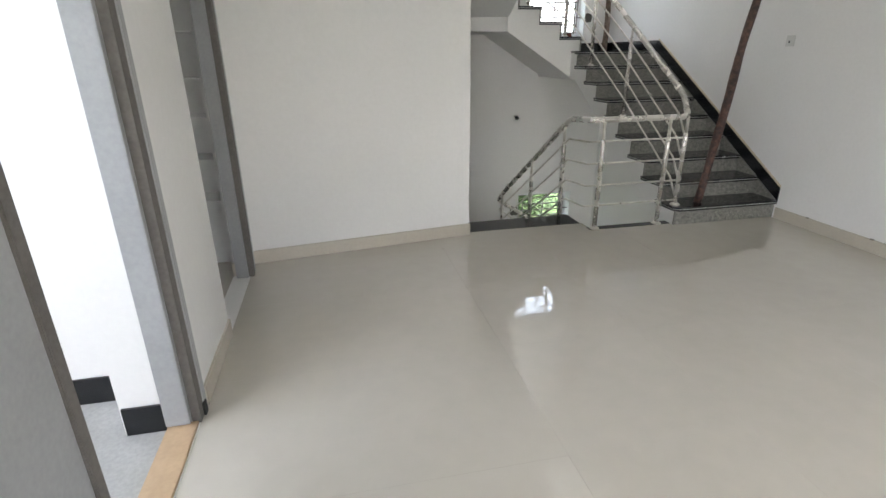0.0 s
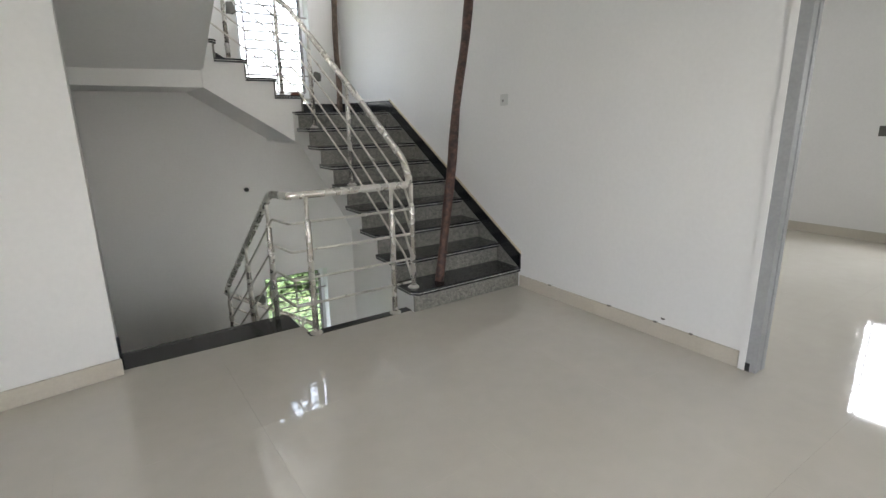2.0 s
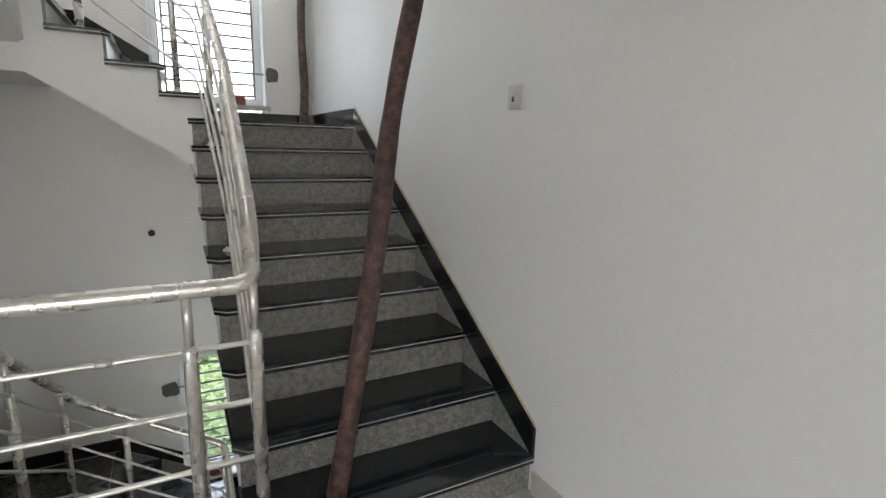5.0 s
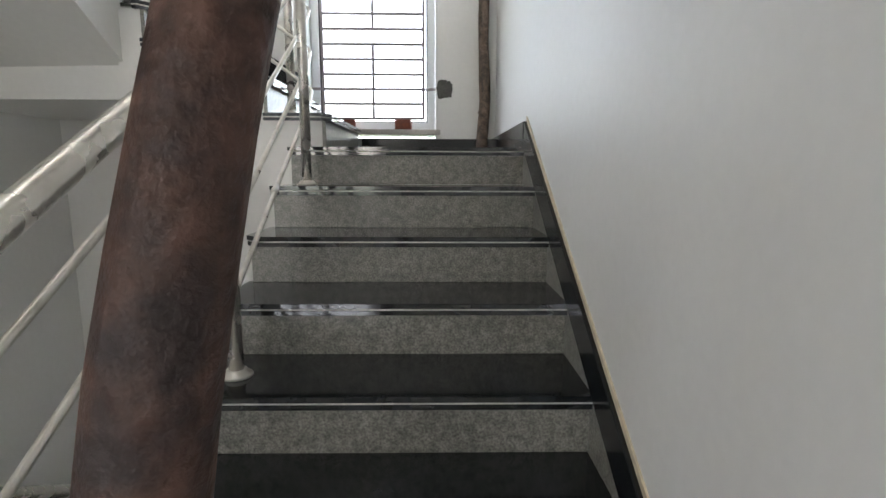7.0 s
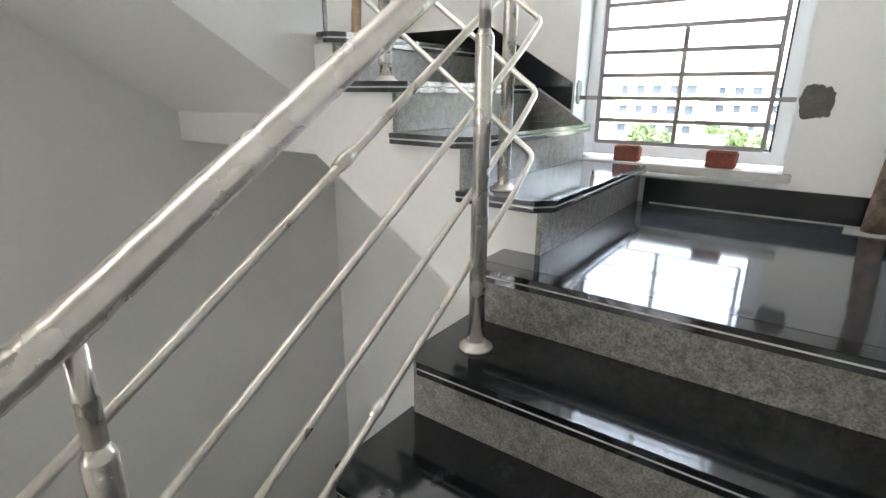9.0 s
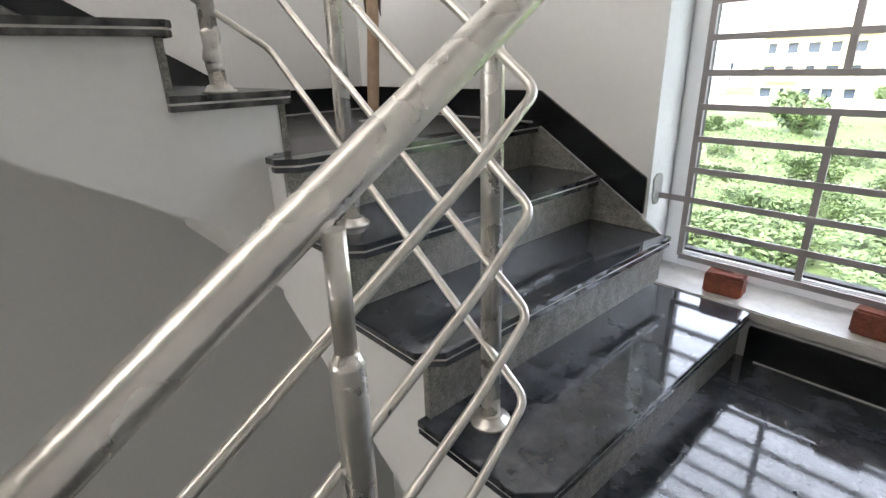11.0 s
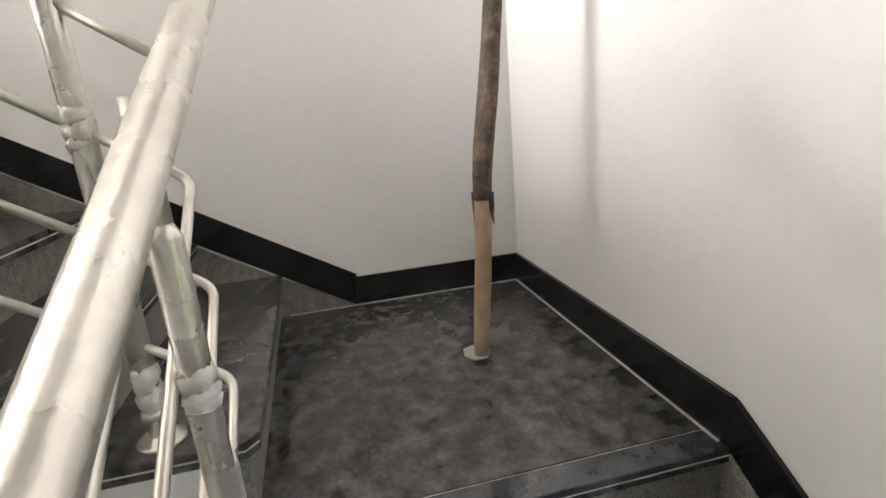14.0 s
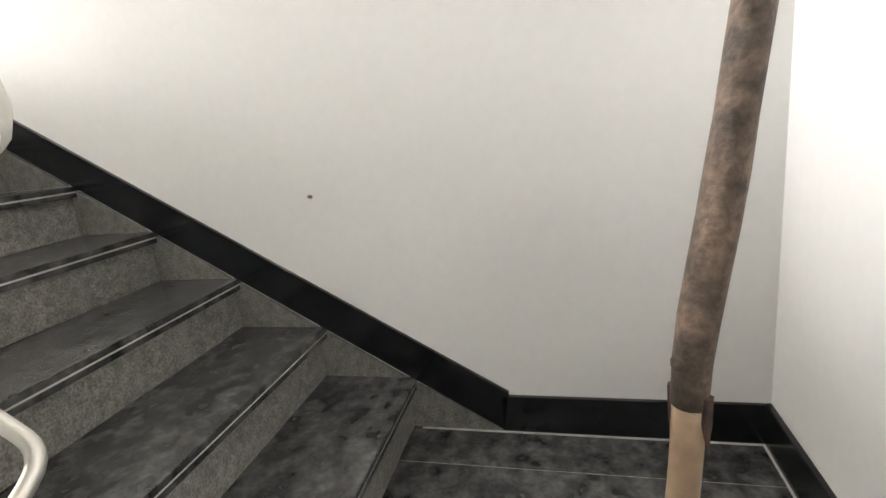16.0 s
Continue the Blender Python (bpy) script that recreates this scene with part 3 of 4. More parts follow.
# ---- windows ----
def window_unit(name, z):
    """White sliding window in the far wall, set towards the outside."""
    wd = thing(name, ((WX0 + WX1) / 2, YF + 0.15, z + WZ0), "white framed window with clear panes and a putty reveal", "window", "stair windows", "structure")
    y0, y1 = YF + 0.15, YF + 0.22
    a, b, c, d = WX0 + 0.015, WX1 - 0.015, z + 1.665, z + WZ1 - 0.015
    # thin putty lining of the opening
    part("reveal_side", box(B(), WX0, WX0 + 0.014, YF - 0.004, YF + 0.25, z + WZ0, z + WZ1), M_REVEAL, wd, "white putty reveal")
    part("reveal_side", box(B(), WX1 - 0.014, WX1, YF - 0.004, YF + 0.25, z + WZ0, z + WZ1), M_REVEAL, wd, "white putty reveal")
    part("reveal_head", box(B(), WX0 + 0.014, WX1 - 0.014, YF - 0.004, YF + 0.25, z + WZ1 - 0.014, z + WZ1), M_REVEAL, wd, "white putty reveal")
    part("sill", box(B(), WX0 + 0.014, WX1 - 0.014, YF - 0.03, YF + 0.27, z + 1.625, z + 1.655), M_SILL, wd, "pale marble sill", 0.004)
    part("sill_nose", box(B(), -0.89, WX1 + 0.02, YF - 0.035, YF - 0.001, z + 1.622, z + 1.656), M_SILL, wd, "pale marble sill edge", 0.004)
    fw = 0.055
    part("frame_side", box(B(), a, a + fw, y0, y1, c, d), M_WHITE, wd, "white frame", 0.004)
    part("frame_side", box(B(), b - fw, b, y0, y1, c, d), M_WHITE, wd, "white frame", 0.004)
    part("frame_head", box(B(), a + fw, b - fw, y0, y1, d - fw, d), M_WHITE, wd, "white frame", 0.004)
    part("frame_foot", box(B(), a + fw, b - fw, y0, y1, c, c + fw), M_WHITE, wd, "white frame", 0.004)
    s0, s1, t0, t1 = a + fw, b - fw, c + fw, d - fw
    part("gasket", box(B(), s0 - 0.002, s0 + 0.009, y0 + 0.02, y1 - 0.02, t0, t1), M_BLACK, wd, "black rubber gasket")
    part("gasket", box(B(), s1 - 0.009, s1 + 0.002, y0 + 0.02, y1 - 0.02, t0, t1), M_BLACK, wd, "black rubber gasket")
    part("gasket", box(B(), s0, s1, y0 + 0.02, y1 - 0.02, t1 - 0.010, t1 + 0.002), M_BLACK, wd, "black rubber gasket")
    part("gasket", box(B(), s0, s1, y0 + 0.02, y1 - 0.02, t0 - 0.002, t0 + 0.008), M_BLACK, wd, "black rubber gasket")
    p = part("pane", box(B(), s0, s1, y0 + 0.035, y0 + 0.039, t0, t1), M_GLASS, wd, "clear glass pane")
    p.visible_shadow = False
    return wd


def grille(z):
    gx0, gx1, gz0, gz1, y = -1.165, -0.485, z + 1.735, z + 2.80, YF + 0.07
    gr = thing("window_grille", ((gx0 + gx1) / 2, y, gz0), "grey primed steel grille of flat bars before the window", "window grille", "window grilles")
    w = 0.009
    part("upright", box(B(), gx0 - w, gx0 + w, y - 0.006, y + 0.006, gz0, gz1), M_GRILLE, gr)
    part("upright", box(B(), gx1 - w, gx1 + w, y - 0.006, y + 0.006, gz0, gz1), M_GRILLE, gr)
    n = 11
    hs = [gz0 + (gz1 - gz0) * i / n for i in range(n + 1)]
    for i, h in enumerate(hs):
        x0, x1 = (gx0, gx1)
        if i in (2, 9):
            x0, x1 = gx0 - 0.10, gx1 + 0.10
        part("bar", box(B(), x0, x1, y - 0.013, y - 0.0065, h - w, h + w), M_GRILLE, gr)
    cx = (gx0 + gx1) / 2
    for i in range(n):
        if i == 5:
            continue
        part("short_upright", box(B(), cx - w, cx + w, y - 0.005, y + 0.005, hs[i] + w, hs[i + 1] - w), M_GRILLE, gr)
    return gr


for k, nm in ((-1, "window_1"), (0, "window_2"), (1, "window_3")):
    window_unit(nm, k * H)
    grille(k * H)


def brick_piece(x, y, z, turn, label):
    bm = box(B(), -0.055, 0.055, -0.035, 0.035, 0, 0.07)
    bmesh.ops.bevel(bm, geom=list(bm.edges), offset=0.006, segments=2, affect="EDGES")
    for v in bm.verts:
        v.co += Vector([noise.noise(v.co * 40 + Vector((x * 9, i, 0))) * 0.005 for i in range(3)]) * (1 if v.co.z > 0.01 else 0)
    ob = link("brick", bm, M_BRICK)
    ob.matrix_world = pose(x, y, z, 0, 0, turn)
    return tagged(ob, label, "brick", "bricks under the grille")


for k in (-1, 0):
    brick_piece(-1.005, YF + 0.045, k * H + 1.655, 4, "chipped red brick piece holding up the grille on the sill")
    brick_piece(-0.622, YF + 0.045, k * H + 1.655, -3, "chipped red brick piece holding up the grille on the sill")


def patch(x, z, rx, rz, y, material, seed, label, axis="y", lo=-9, hi=9):
    rnd = random.Random(seed)
    pts = []
    n = 40
    for i in range(n):
        a = math.tau * i / n
        c, s = math.cos(a), math.sin(a)
        k = 1 + 0.16 * noise.noise(Vector((c * 1.7, s * 1.7, seed))) + 0.07 * rnd.uniform(-1, 1)
        e = (abs(c) ** 3 + abs(s) ** 3) ** (-1 / 3)
        pts.append((max(lo, min(hi, c * e * k * rx)), s * e * k * rz))
    bm = B()
    if axis == "y":
        prism(bm, pts, lambda p: Vector((x + p[0], y, z + p[1])), lambda p: Vector((x + p[0] * 0.94, y - 0.006, z + p[1] * 0.94)))
    else:
        prism(bm, pts, lambda p: Vector((y, x + p[0], z + p[1])), lambda p: Vector((y + 0.005, x + p[0] * 0.94, z + p[1] * 0.94)))
    return tagged(link("cement_patch", bm, material), label, "cement patch", "cement patches at the grille")


for k in (-1, 0):
    z = k * H
    patch(-1.326, z + 2.625, 0.070, 0.068, YF - 0.0045, M_CEM, 4, "dark raw cement patch on the wall beside the window", "y", -9, 0.066)
    patch(YF + 0.036, z + 2.622, 0.056, 0.066, WX0 + 0.014, M_CEM, 6, "raw cement patch on the window reveal", "x", -0.043)
    patch(YF + 0.045, z + 1.955, 0.030, 0.055, WX0 + 0.014, M_CEML, 7, "pale cement patch on the window reveal", "x")
    patch(-0.345, z + 1.92, 0.052, 0.062, YF, M_CEM, 9, "square dark raw cement patch on the wall beside the window")

# ---- doors ----
def steel_jamb(owner, m, h):
    """Pressed steel jamb with a stop and a groove, along local z; local x is the wall's depth, y the opening."""
    prof = [(0, 0), (0.13, 0), (0.13, 0.05), (0.085, 0.05), (0.085, 0.044), (0.05, 0.044), (0.05, 0.05), (0, 0.05)]
    part("jamb", plan(B(), prof, 0, h, m), M_STEELF, owner, "grey painted steel jamb", 0.002)
    part("edge_strip", plan(B(), [(-0.006, -0.028), (0.0, -0.028), (0.0, 0.002), (-0.006, 0.002)], 0, h, m), M_WALL, owner)
    part("foot_mark", plan(B(), [(-0.004, 0.0), (-0.0005, 0.0), (-0.0005, 0.022), (-0.004, 0.022)], 0.0, 0.05, m), M_BLACK, owner, "black mark at the foot")
    part("groove", plan(B(), [(0.052, 0.0442), (0.083, 0.0442), (0.083, 0.045), (0.052, 0.045)], 0.0, h - 0.01, m), M_STEELF, owner, "dark groove")


d1 = thing("door_1", (0.0, -1.88, 0), "grey painted steel door frame with no door leaf", "door frame", kind="structure")
steel_jamb(d1, Matrix.Translation((-0.012, -1.84, 0)) @ Matrix(((0.85, 0, 0, 0), (0, -1.2, 0, 0), (0, 0, 1, 0), (0, 0, 0, 1))), 2.1)
part("jamb_far", box(B(), -0.012, 0.105, -2.95, -2.90, 0, 2.1), M_STEELF, d1, "grey painted steel jamb", 0.002)
part("head", box(B(), -0.012, 0.105, -2.90, -1.88, 2.04, 2.1), M_STEELF, d1, "grey painted steel head", 0.002)

d2 = thing("door_2", (-4.65, -1.82, 0), "grey steel door frame with one grey leaf shut and one side open", "door", kind="structure")
part("jamb", box(B(), -4.775, -4.68, -1.875, -1.822, 0.02, 2.1), M_STEELF, d2, "grey painted steel jamb", 0.002)
part("stop", box(B(), -4.68, -4.645, -1.845, -1.785, 0, 2.1), M_DARKF, d2, "dark brown unpainted edge")
part("face", box(B(), -4.655, -4.640, -1.785, -1.74, 0, 2.1), M_STEELF, d2, "grey painted steel face", 0.002)
part("foot_mark", box(B(), -4.644, -4.634, -1.80, -1.765, 0, 0.06), M_BLACK, d2, "black mark at the foot")
part("threshold", box(B(), -4.775, -4.655, -3.15, -1.845, -0.02, 0.012), M_PLY, d2, "raw timber threshold", 0.003)
leaf = part("door_leaf", box(B(), -4.72, -4.68, -3.10, -2.60, 0.015, 2.04), M_STEELF, d2, "flat grey door leaf", 0.003)
part("leaf_edge", box(B(), -4.725, -4.672, -2.60, -2.555, 0.015, 2.04), M_DARKF, leaf, "dark leaf edge", 0.003)
part("head", box(B(), -4.775, -4.645, -3.15, -1.82, 2.04, 2.1), M_STEELF, d2, "grey painted steel head", 0.002)

d3 = thing("door_3", (-4.65, -0.24, 0), "brown and grey door frame with no leaf beside open shelves", "door frame", kind="structure")
part("jamb", box(B(), -4.74, -4.66, -0.30, -0.242, 0, 2.1), M_STEELF, d3, "grey painted steel jamb", 0.002)
part("stop", box(B(), -4.66, -4.625, -0.285, -0.225, 0, 2.1), M_DARKF, d3, "dark brown unpainted edge", 0.002)
part("face", box(B(), -4.645, -4.63, -0.215, -0.16, 0, 2.1), M_STEELF, d3, "grey painted steel face", 0.002)
part("jamb_near", box(B(), -4.77, -4.66, -1.10, -1.075, 0, 2.1), M_STEELF, d3, "grey painted steel jamb", 0.002)

# shelves in the store
sh = thing("wall_shelves", (-5.05, -0.1, 0), "white plastered built-in shelves in a recess", "shelves")
part("back", box(B(), -5.45, -4.78, 0.05, 0.09, 0, 2.4), M_WALL, sh)
for z in (0.55, 0.83, 1.10, 1.34, 1.62):
    part("shelf", box(B(), -5.45, -4.78, -0.22, 0.049, z - 0.015, z), M_WALL, sh, "thin white shelf", 0.002)
part("side", box(B(), -5.49, -5.451, -0.22, 0.09, 0, 2.4), M_WALL, sh)

# ---- side room window ----
w4 = thing("window_4", (4.3, -1.95, 0.9), "white framed side room window", "window", kind="structure")
part("frame_side", box(B(), 4.26, 4.31, -1.34, -1.285, 0.905, 2.195), M_WHITE, w4, "", 0.003)
part("frame_side", box(B(), 4.26, 4.31, -2.615, -2.56, 0.905, 2.195), M_WHITE, w4, "", 0.003)
part("frame_head", box(B(), 4.26, 4.31, -2.56, -1.34, 2.14, 2.195), M_WHITE, w4, "", 0.003)
part("frame_foot", box(B(), 4.26, 4.31, -2.56, -1.34, 0.905, 0.96), M_WHITE, w4, "", 0.003)
part("mullion", box(B(), 4.265, 4.305, -1.98, -1.92, 0.96, 2.14), M_WHITE, w4, "", 0.003)
g4 = thing("window_grille", (4.24, -1.95, 0.9), "grey primed steel grille of flat bars", "window grille", "window grilles")
for i in range(10):
    z = 0.97 + i * 0.125
    part("bar", box(B(), 4.232, 4.238, -2.6, -1.3, z - 0.009, z + 0.009), M_GRILLE, g4)
for y in (-2.5, -1.95, -1.4):
    part("upright", box(B(), 4.2385, 4.248, y - 0.009, y + 0.009, 0.95, 2.12), M_GRILLE, g4)
structure("sill_side_room", box(B(), 4.19, 4.25, -2.66, -1.24, 0.87, 0.90), M_SILL, "pale stone sill", "sill", 0.003)
for z in (1.21, 1.92):
    bm = box(B(), 4.213, 4.22, -1.27, -1.11, z - 0.055, z + 0.055)
    tagged(link("cement_patch", bm, M_CEM), "dark raw cement patch beside the window", "cement patch", "cement patches at the grille")

# ---- small fittings ----
sw = thing("switch_plate", (0, 0.246, 1.543), "white square switch plate on the wall", "switch")
part("plate", box(B(), -0.010, 0, 0.20, 0.29, 1.498, 1.588), M_PLASTIC, sw, "", 0.003)
part("rocker", box(B(), -0.017, -0.010, 0.228, 0.262, 1.515, 1.571), M_PLASTIC, sw, "", 0.003)
part("slot", box(B(), -0.0185, -0.0172, 0.239, 0.251, 1.525, 1.545), M_BLACK, sw)
pp = thing("pipe_stub", (-1.36, YF, 0.591), "small capped pipe stub sticking out of the wall", "pipe stub")
part("stub", tube(B(), [(-1.36, YF, 0.591), (-1.36, YF - 0.05, 0.591)], 0.018, 12), M_DARKF, pp)
part("cap", tube(B(), [(-1.36, YF - 0.05, 0.591), (-1.36, YF - 0.052, 0.591), (-1.36, YF - 0.068, 0.591)], lambda i: (0.022, 0.026, 0.026)[i], 12), M_BLACK, pp)
nl = link("nail", tube(B(), [(XL, 2.19, 2.878), (XL + 0.012, 2.19, 2.88)], 0.005, 8), M_DARKF)
tagged(nl, "small nail in the stair wall", "nail")
sp = link("mortar_spot", plan(B(), [(-2.352, 2.998), (-2.31, 2.99), (-2.275, 3.012), (-2.272, 3.05), (-2.31, 3.072), (-2.352, 3.06), (-2.366, 3.03)], 13 * R, 13 * R + 0.004), M_CEML)
tagged(sp, "pale mortar spot under the pole", "mortar")
sp = link("mortar_spot", plan(B(), [(-0.19, 3.25), (-0.06, 3.235), (-0.03, 3.33), (-0.09, 3.375), (-0.18, 3.36)], 9 * R, 9 * R + 0.004), M_CEML)
tagged(sp, "pale mortar spot under the pole", "mortar")

# ---- outside ----
GZ = -5.0
bm = B()
n = 40
grid = {}
for i in range(n + 1):
    for j in range(n + 1):
        x = (i / n - 0.5) * 2
        y = j / n
        X, Y = math.copysign(abs(x) ** 1.8, x) * 900, -300 + 1700 * y ** 1.0
        grid[i, j] = bm.verts.new((X, Y, GZ + 0.4 * noise.noise(Vector((X * 0.05, Y * 0.05, 0)))))
for i in range(n):
    for j in range(n):
        bm.faces.new((grid[i, j], grid[i + 1, j], grid[i + 1, j + 1], grid[i, j + 1]))
structure("ground", bm, M_GRASS, "overgrown green field with bare sandy patches", "ground")


def leaf_mesh(name, centre, size, count, rnd, leaf=0.16):
    vs, fs = [], []
    clumps = [(Vector((rnd.gauss(0, 0.42), rnd.gauss(0, 0.42), rnd.uniform(0.0, 0.9))), rnd.uniform(0.25, 0.5)) for _ in range(9)]
    for _ in range(count):
        c, r = rnd.choice(clumps)
        d = Vector((rnd.gauss(0, 1), rnd.gauss(0, 1), rnd.gauss(0, 1))).normalized() * r * rnd.random() ** 0.4
        p = Vector(((c.x + d.x) * size[0], (c.y + d.y) * size[1], max(0.02, (c.z + d.z)) * size[2]))
        a = Vector((rnd.gauss(0, 1), rnd.gauss(0, 1), rnd.gauss(0, 0.6))).normalized()
        b = a.orthogonal().normalized()
        l = leaf * rnd.uniform(0.5, 1.3)
        i = len(vs)
        vs += [p - a * l, p + b * l * 0.32, p + a * l, p - b * l * 0.32]
        fs.append((i, i + 1, i + 2, i + 3))
    me = bpy.data.meshes.new(name)
    me.from_pydata([tuple(v) for v in vs], [], fs)
    me.materials.append(M_LEAF)
    return me


rnd = random.Random(11)
kinds = [leaf_mesh("bush", (0, 0, 0), (1.0, 1.0, 1.0), 3200, random.Random(20 + i), 0.075) for i in range(4)]
bush_spots = []
for i in range(270):
    y = rnd.uniform(15, 62) if i % 2 else rnd.uniform(13, 30)
    x = -0.8 + rnd.uniform(-0.95, 0.75) * y
    bush_spots.append((x, y, rnd.uniform(0.6, 1.7) * (1 if y > 14 else 1.25)))
for i, (x, y, s) in enumerate(bush_spots):
    ob = new("bush", kinds[i % 4])
    ob.matrix_world = Matrix.Translation((x, y, GZ - 0.15)) @ Matrix.Rotation(rnd.uniform(0, 6.28), 4, "Z") @ Matrix.Diagonal((s * 1.3, s * 1.3, s, 1))
    tagged(ob, "bushy green shrub in the field", "shrub", "shrubs in the field")


def weeds(count, seed):
    """Low weeds and grass tufts all over the near field, too many to count."""
    r = random.Random(seed)
    vs, fs = [], []
    for _ in range(count):
        y = 9 + 62 * r.random() ** 1.5
        x = -0.8 + r.uniform(-1.0, 0.8) * y
        dense = noise.noise(Vector((x * 0.16, y * 0.16, 3.0)))
        if dense < -0.12:
            continue
        h = (0.25 + 0.9 * max(0.0, dense)) * r.uniform(0.5, 1.3)
        for _ in range(9):
            a = r.uniform(0, 6.28)
            c, n_ = Vector((x + r.gauss(0, 0.25), y + r.gauss(0, 0.25), GZ + r.uniform(0.2, 1.0) * h)), Vector((math.cos(a), math.sin(a), r.uniform(-0.4, 0.9)))
            b = n_.orthogonal().normalized()
            l = r.uniform(0.04, 0.11) * (1 + y * 0.012)
            i = len(vs)
            vs += [c - n_ * l, c + b * l * 0.35, c + n_ * l, c - b * l * 0.35]
            fs.append((i, i + 1, i + 2, i + 3))
    me = bpy.data.meshes.new("weeds")
    me.from_pydata([tuple(v) for v in vs], [], fs)
    me.materials.append(M_LEAF)
    tagged(new("weeds", me), "rough green weeds covering the open field", "weeds", kind="stuff")


weeds(16000, 4)
crowns = [leaf_mesh("crown", (0, 0, 0), (1.0, 1.0, 1.0), 1600, random.Random(60 + i), 0.14) for i in range(2)]


def tree(x, y, s):
    th = thing("tree", (x, y, GZ - 0.1), "leafy green tree at the far side of the field", "tree", "trees beyond the field")
    part("trunk", tube(B(), [(x, y, GZ - 0.2), (x + 0.1, y, GZ + s * 0.8), (x - 0.1, y, GZ + s * 1.5)], lambda i: (0.16, 0.12, 0.06)[i] * s * 0.6, 8), M_WOOD, th)
    for k in range(3):
        a = k * 2.1 + x
        part("limb", tube(B(), [(x + 0.05, y, GZ + s * (0.8 + 0.15 * k)), (x + math.cos(a) * s * 0.6, y + math.sin(a) * s * 0.6, GZ + s * (1.5 + 0.1 * k))], lambda i: (0.05, 0.025)[i] * s, 6), M_WOOD, th)
    c = new("crown", crowns[int(x * 7) % 2])
    c.parent = th
    c.matrix_parent_inverse = th.matrix_world.inverted()
    c.matrix_world = Matrix.Translation((x, y, GZ + s * 0.35)) @ Matrix.Diagonal((s * 1.3, s * 1.3, s * 1.5, 1))


for i in range(26):
    y = rnd.uniform(48, 95)
    tree(-0.8 + rnd.uniform(-0.95, 0.7) * y, y, rnd.uniform(1.3, 2.4))


def house(x, y, w, d, floors, material, seed, label):
    r = random.Random(seed)
    th = thing("house", (x, y, GZ), label, "house", "far houses")
    h = floors * 3.1
    part("walls", box(B(), x - w / 2, x + w / 2, y, y + d, GZ - 0.3, GZ + h), material, th)
    part("roof_slab", box(B(), x - w / 2 - 0.4, x + w / 2 + 0.4, y - 0.5, y + d + 0.3, GZ + h, GZ + h + 0.25), material, th)
    part("parapet", box(B(), x - w / 2, x + w / 2, y - 0.1, y + 0.1, GZ + h + 0.25, GZ + h + 1.1), material, th)
    part("stair_tower", box(B(), x + w * 0.1, x + w * 0.35, y + 1, y + d * 0.6, GZ + h + 0.25, GZ + h + 2.8), material, th)
    n = max(2, int(w / 2.6))
    for f in range(floors):
        if r.random() < 0.7:
            part("balcony", box(B(), x - w * 0.45, x - w * 0.1, y - 1.1, y, GZ + f * 3.1 - 0.15 + 0.3, GZ + f * 3.1 + 1.1), material, th)
        for i in range(n):
            cx = x - w / 2 + (i + 0.5) * w / n
            ww = r.uniform(0.5, 0.75)
            wn_ = part("window", box(B(), cx - ww, cx + ww, y - 0.05, y + 0.02, GZ + f * 3.1 + 1.0, GZ + f * 3.1 + 2.3), M_DKWIN, th, "dark window")
            part("sunshade", box(B(), cx - ww - 0.2, cx + ww + 0.2, y - 0.6, y - 0.001, GZ + f * 3.1 + 2.4, GZ + f * 3.1 + 2.5), material, th)


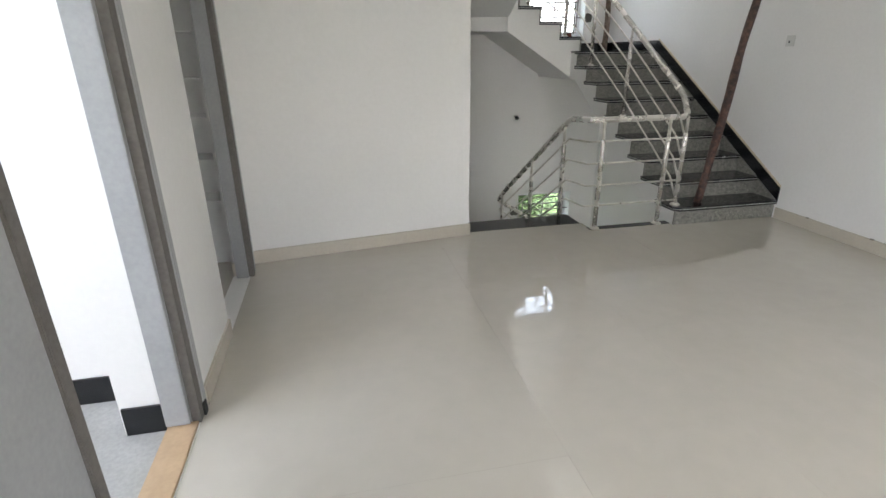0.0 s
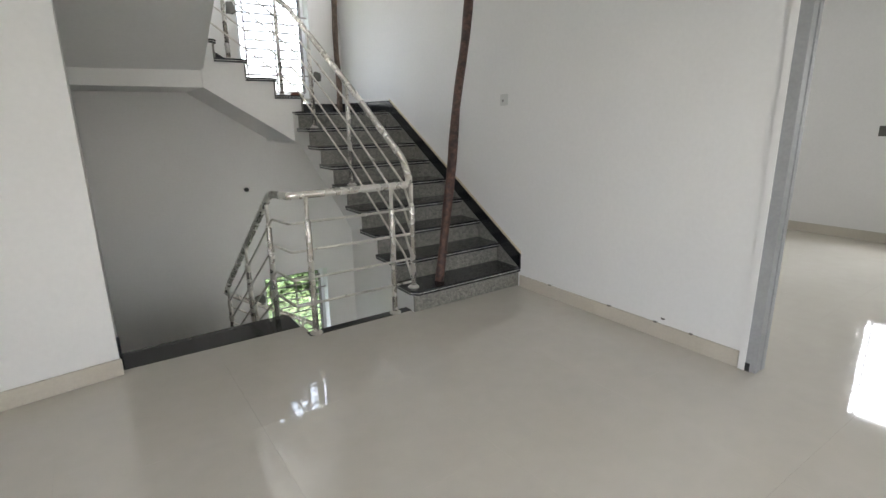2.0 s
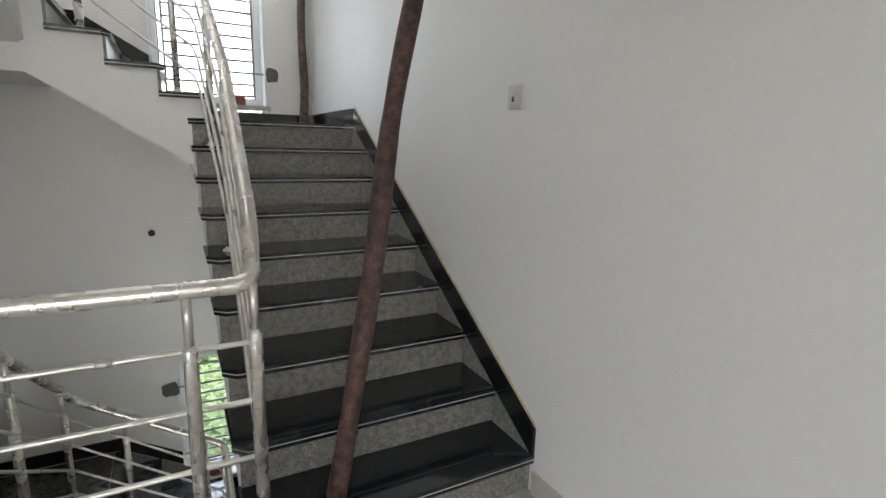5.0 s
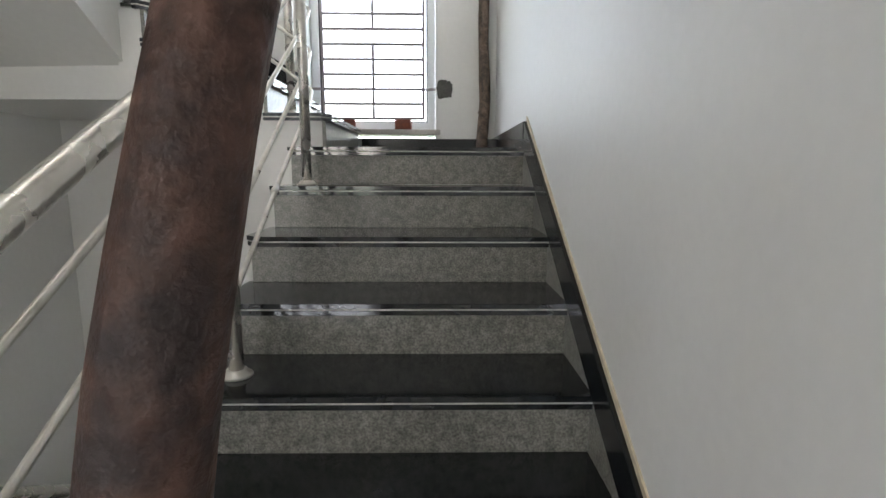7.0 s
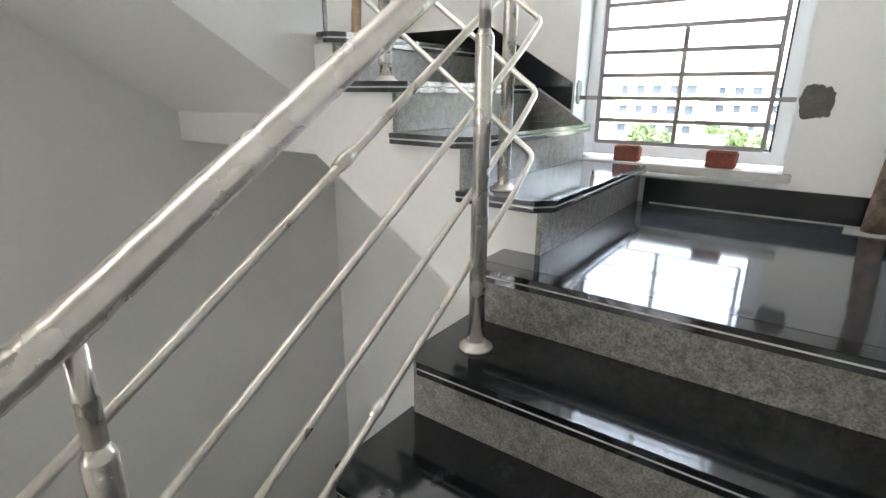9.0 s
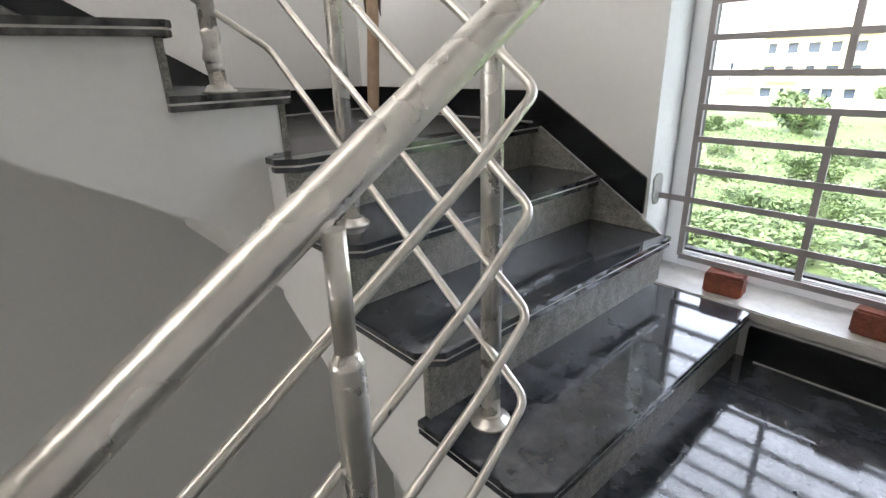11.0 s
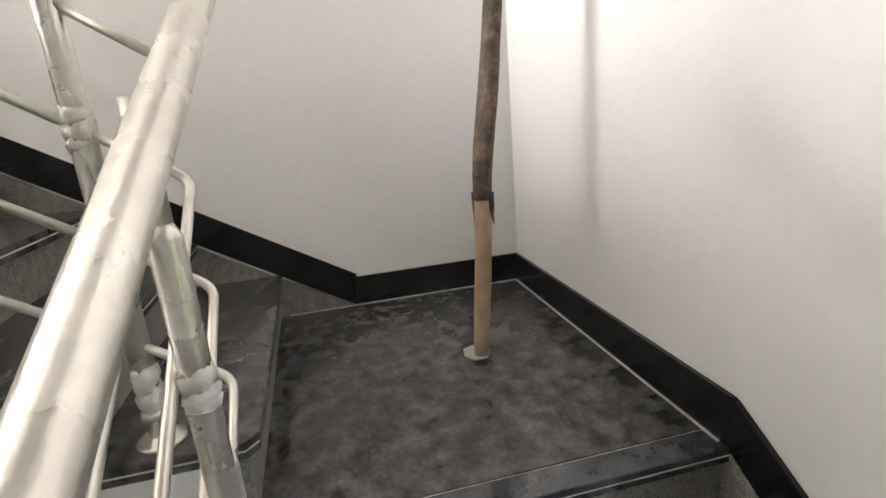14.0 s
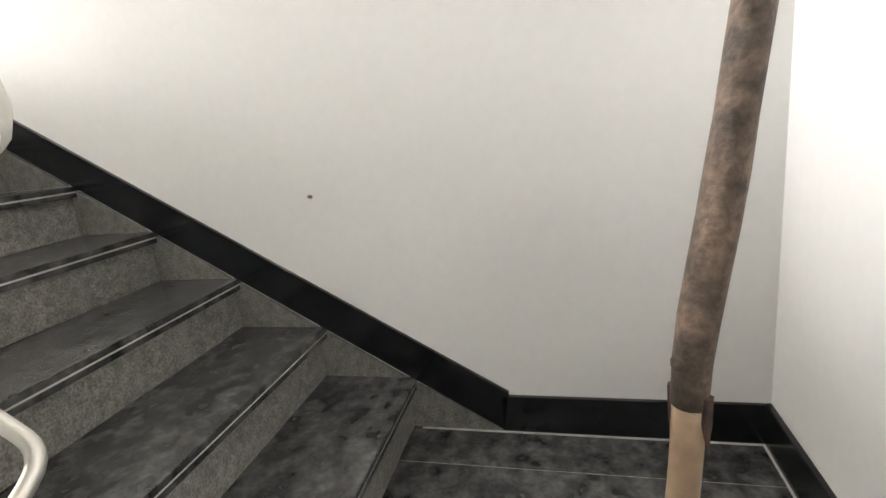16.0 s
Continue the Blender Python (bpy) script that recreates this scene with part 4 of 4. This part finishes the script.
house(-22, 92, 13, 10, 3, M_HOUSE2, 1, "pale yellow three-storey house with balconies")
house(-48, 104, 15, 10, 2, M_HOUSE, 2, "white two-storey house with a flat roof")
house(-66, 96, 16, 10, 2, M_HOUSE3, 3, "peach two-storey house with a flat roof")
house(-12, 110, 14, 10, 3, M_HOUSE, 4, "white three-storey house with a flat roof")
house(8, 105, 13, 9, 2, M_HOUSE2, 5, "yellow two-storey house with a flat roof")
house(-92, 110, 18, 10, 2, M_HOUSE, 6, "white two-storey house with a flat roof")
house(-56, 130, 22, 10, 2, M_HOUSE, 7, "long white house with a flat roof")
house(30, 120, 15, 10, 3, M_HOUSE, 8, "white three-storey house with a flat roof")
structure("compound_wall", box(B(), -110, 60, 84, 84.25, GZ - 0.3, GZ + 1.6), M_HOUSE, "long pale boundary wall", "wall")

# ---- hall floor tiles ----
fl = structure("floor", plan(B(), [(-4.65, -6.2), (0, -6.2), (0, 0.03), (-1.05, 0.03), (-1.05, 0.074), (-1.82, 0.074), (-1.82, 0.274), (XL, 0.274), (XL, 0.225), (-4.65, -0.03)], -0.014, -0.0015), M_FLOOR, "cream polished tiles with tight joints", "floor")


def tile_piece(x0, x1, y0, y1, owner, cut=None):
    g = 0.0003
    if cut:
        bm = plan(B(), cut, -0.0014, 0)
    else:
        bm = box(B(), x0 + g, x1 - g, y0 + g, y1 - g, -0.0014, 0)
    part("tile", bm, M_FLOOR, owner)


T = 0.8
for i in range(6):
    for j in range(8):
        x1, y1 = 0 - i * T, 0.03 - j * T
        x0, y0 = max(x1 - T, -4.65), max(y1 - T, -6.2)
        if j == 0 and i >= 4:
            tile_piece(0, 0, 0, 0, fl, [(x0 + 0.0006, y0 + 0.0006), (x1 - 0.0006, y0 + 0.0006), (x1 - 0.0006, -0.03 + (x1 + 4.65) * 0.1466), (x0 + 0.0006, -0.03 + (x0 + 4.65) * 0.1466)])
        else:
            tile_piece(x0, x1, y0, y1, fl)
tile_piece(-1.82, -1.05, 0.03, 0.074, fl)
tile_piece(XL, -1.82, 0.03, 0.274, fl)
side_tiles = bpy.data.objects["floor_side_room"]
for i in range(6):
    for j in range(8):
        x0, y1 = i * T - 0.0, 0.6 - j * T
        tile_piece(max(x0, 0.0), min(x0 + T, 4.22), max(y1 - T, -5.2), y1, side_tiles) if y1 - 0.01 > -5.2 and x0 < 4.2 and (x0 > 0.1 or True) else None
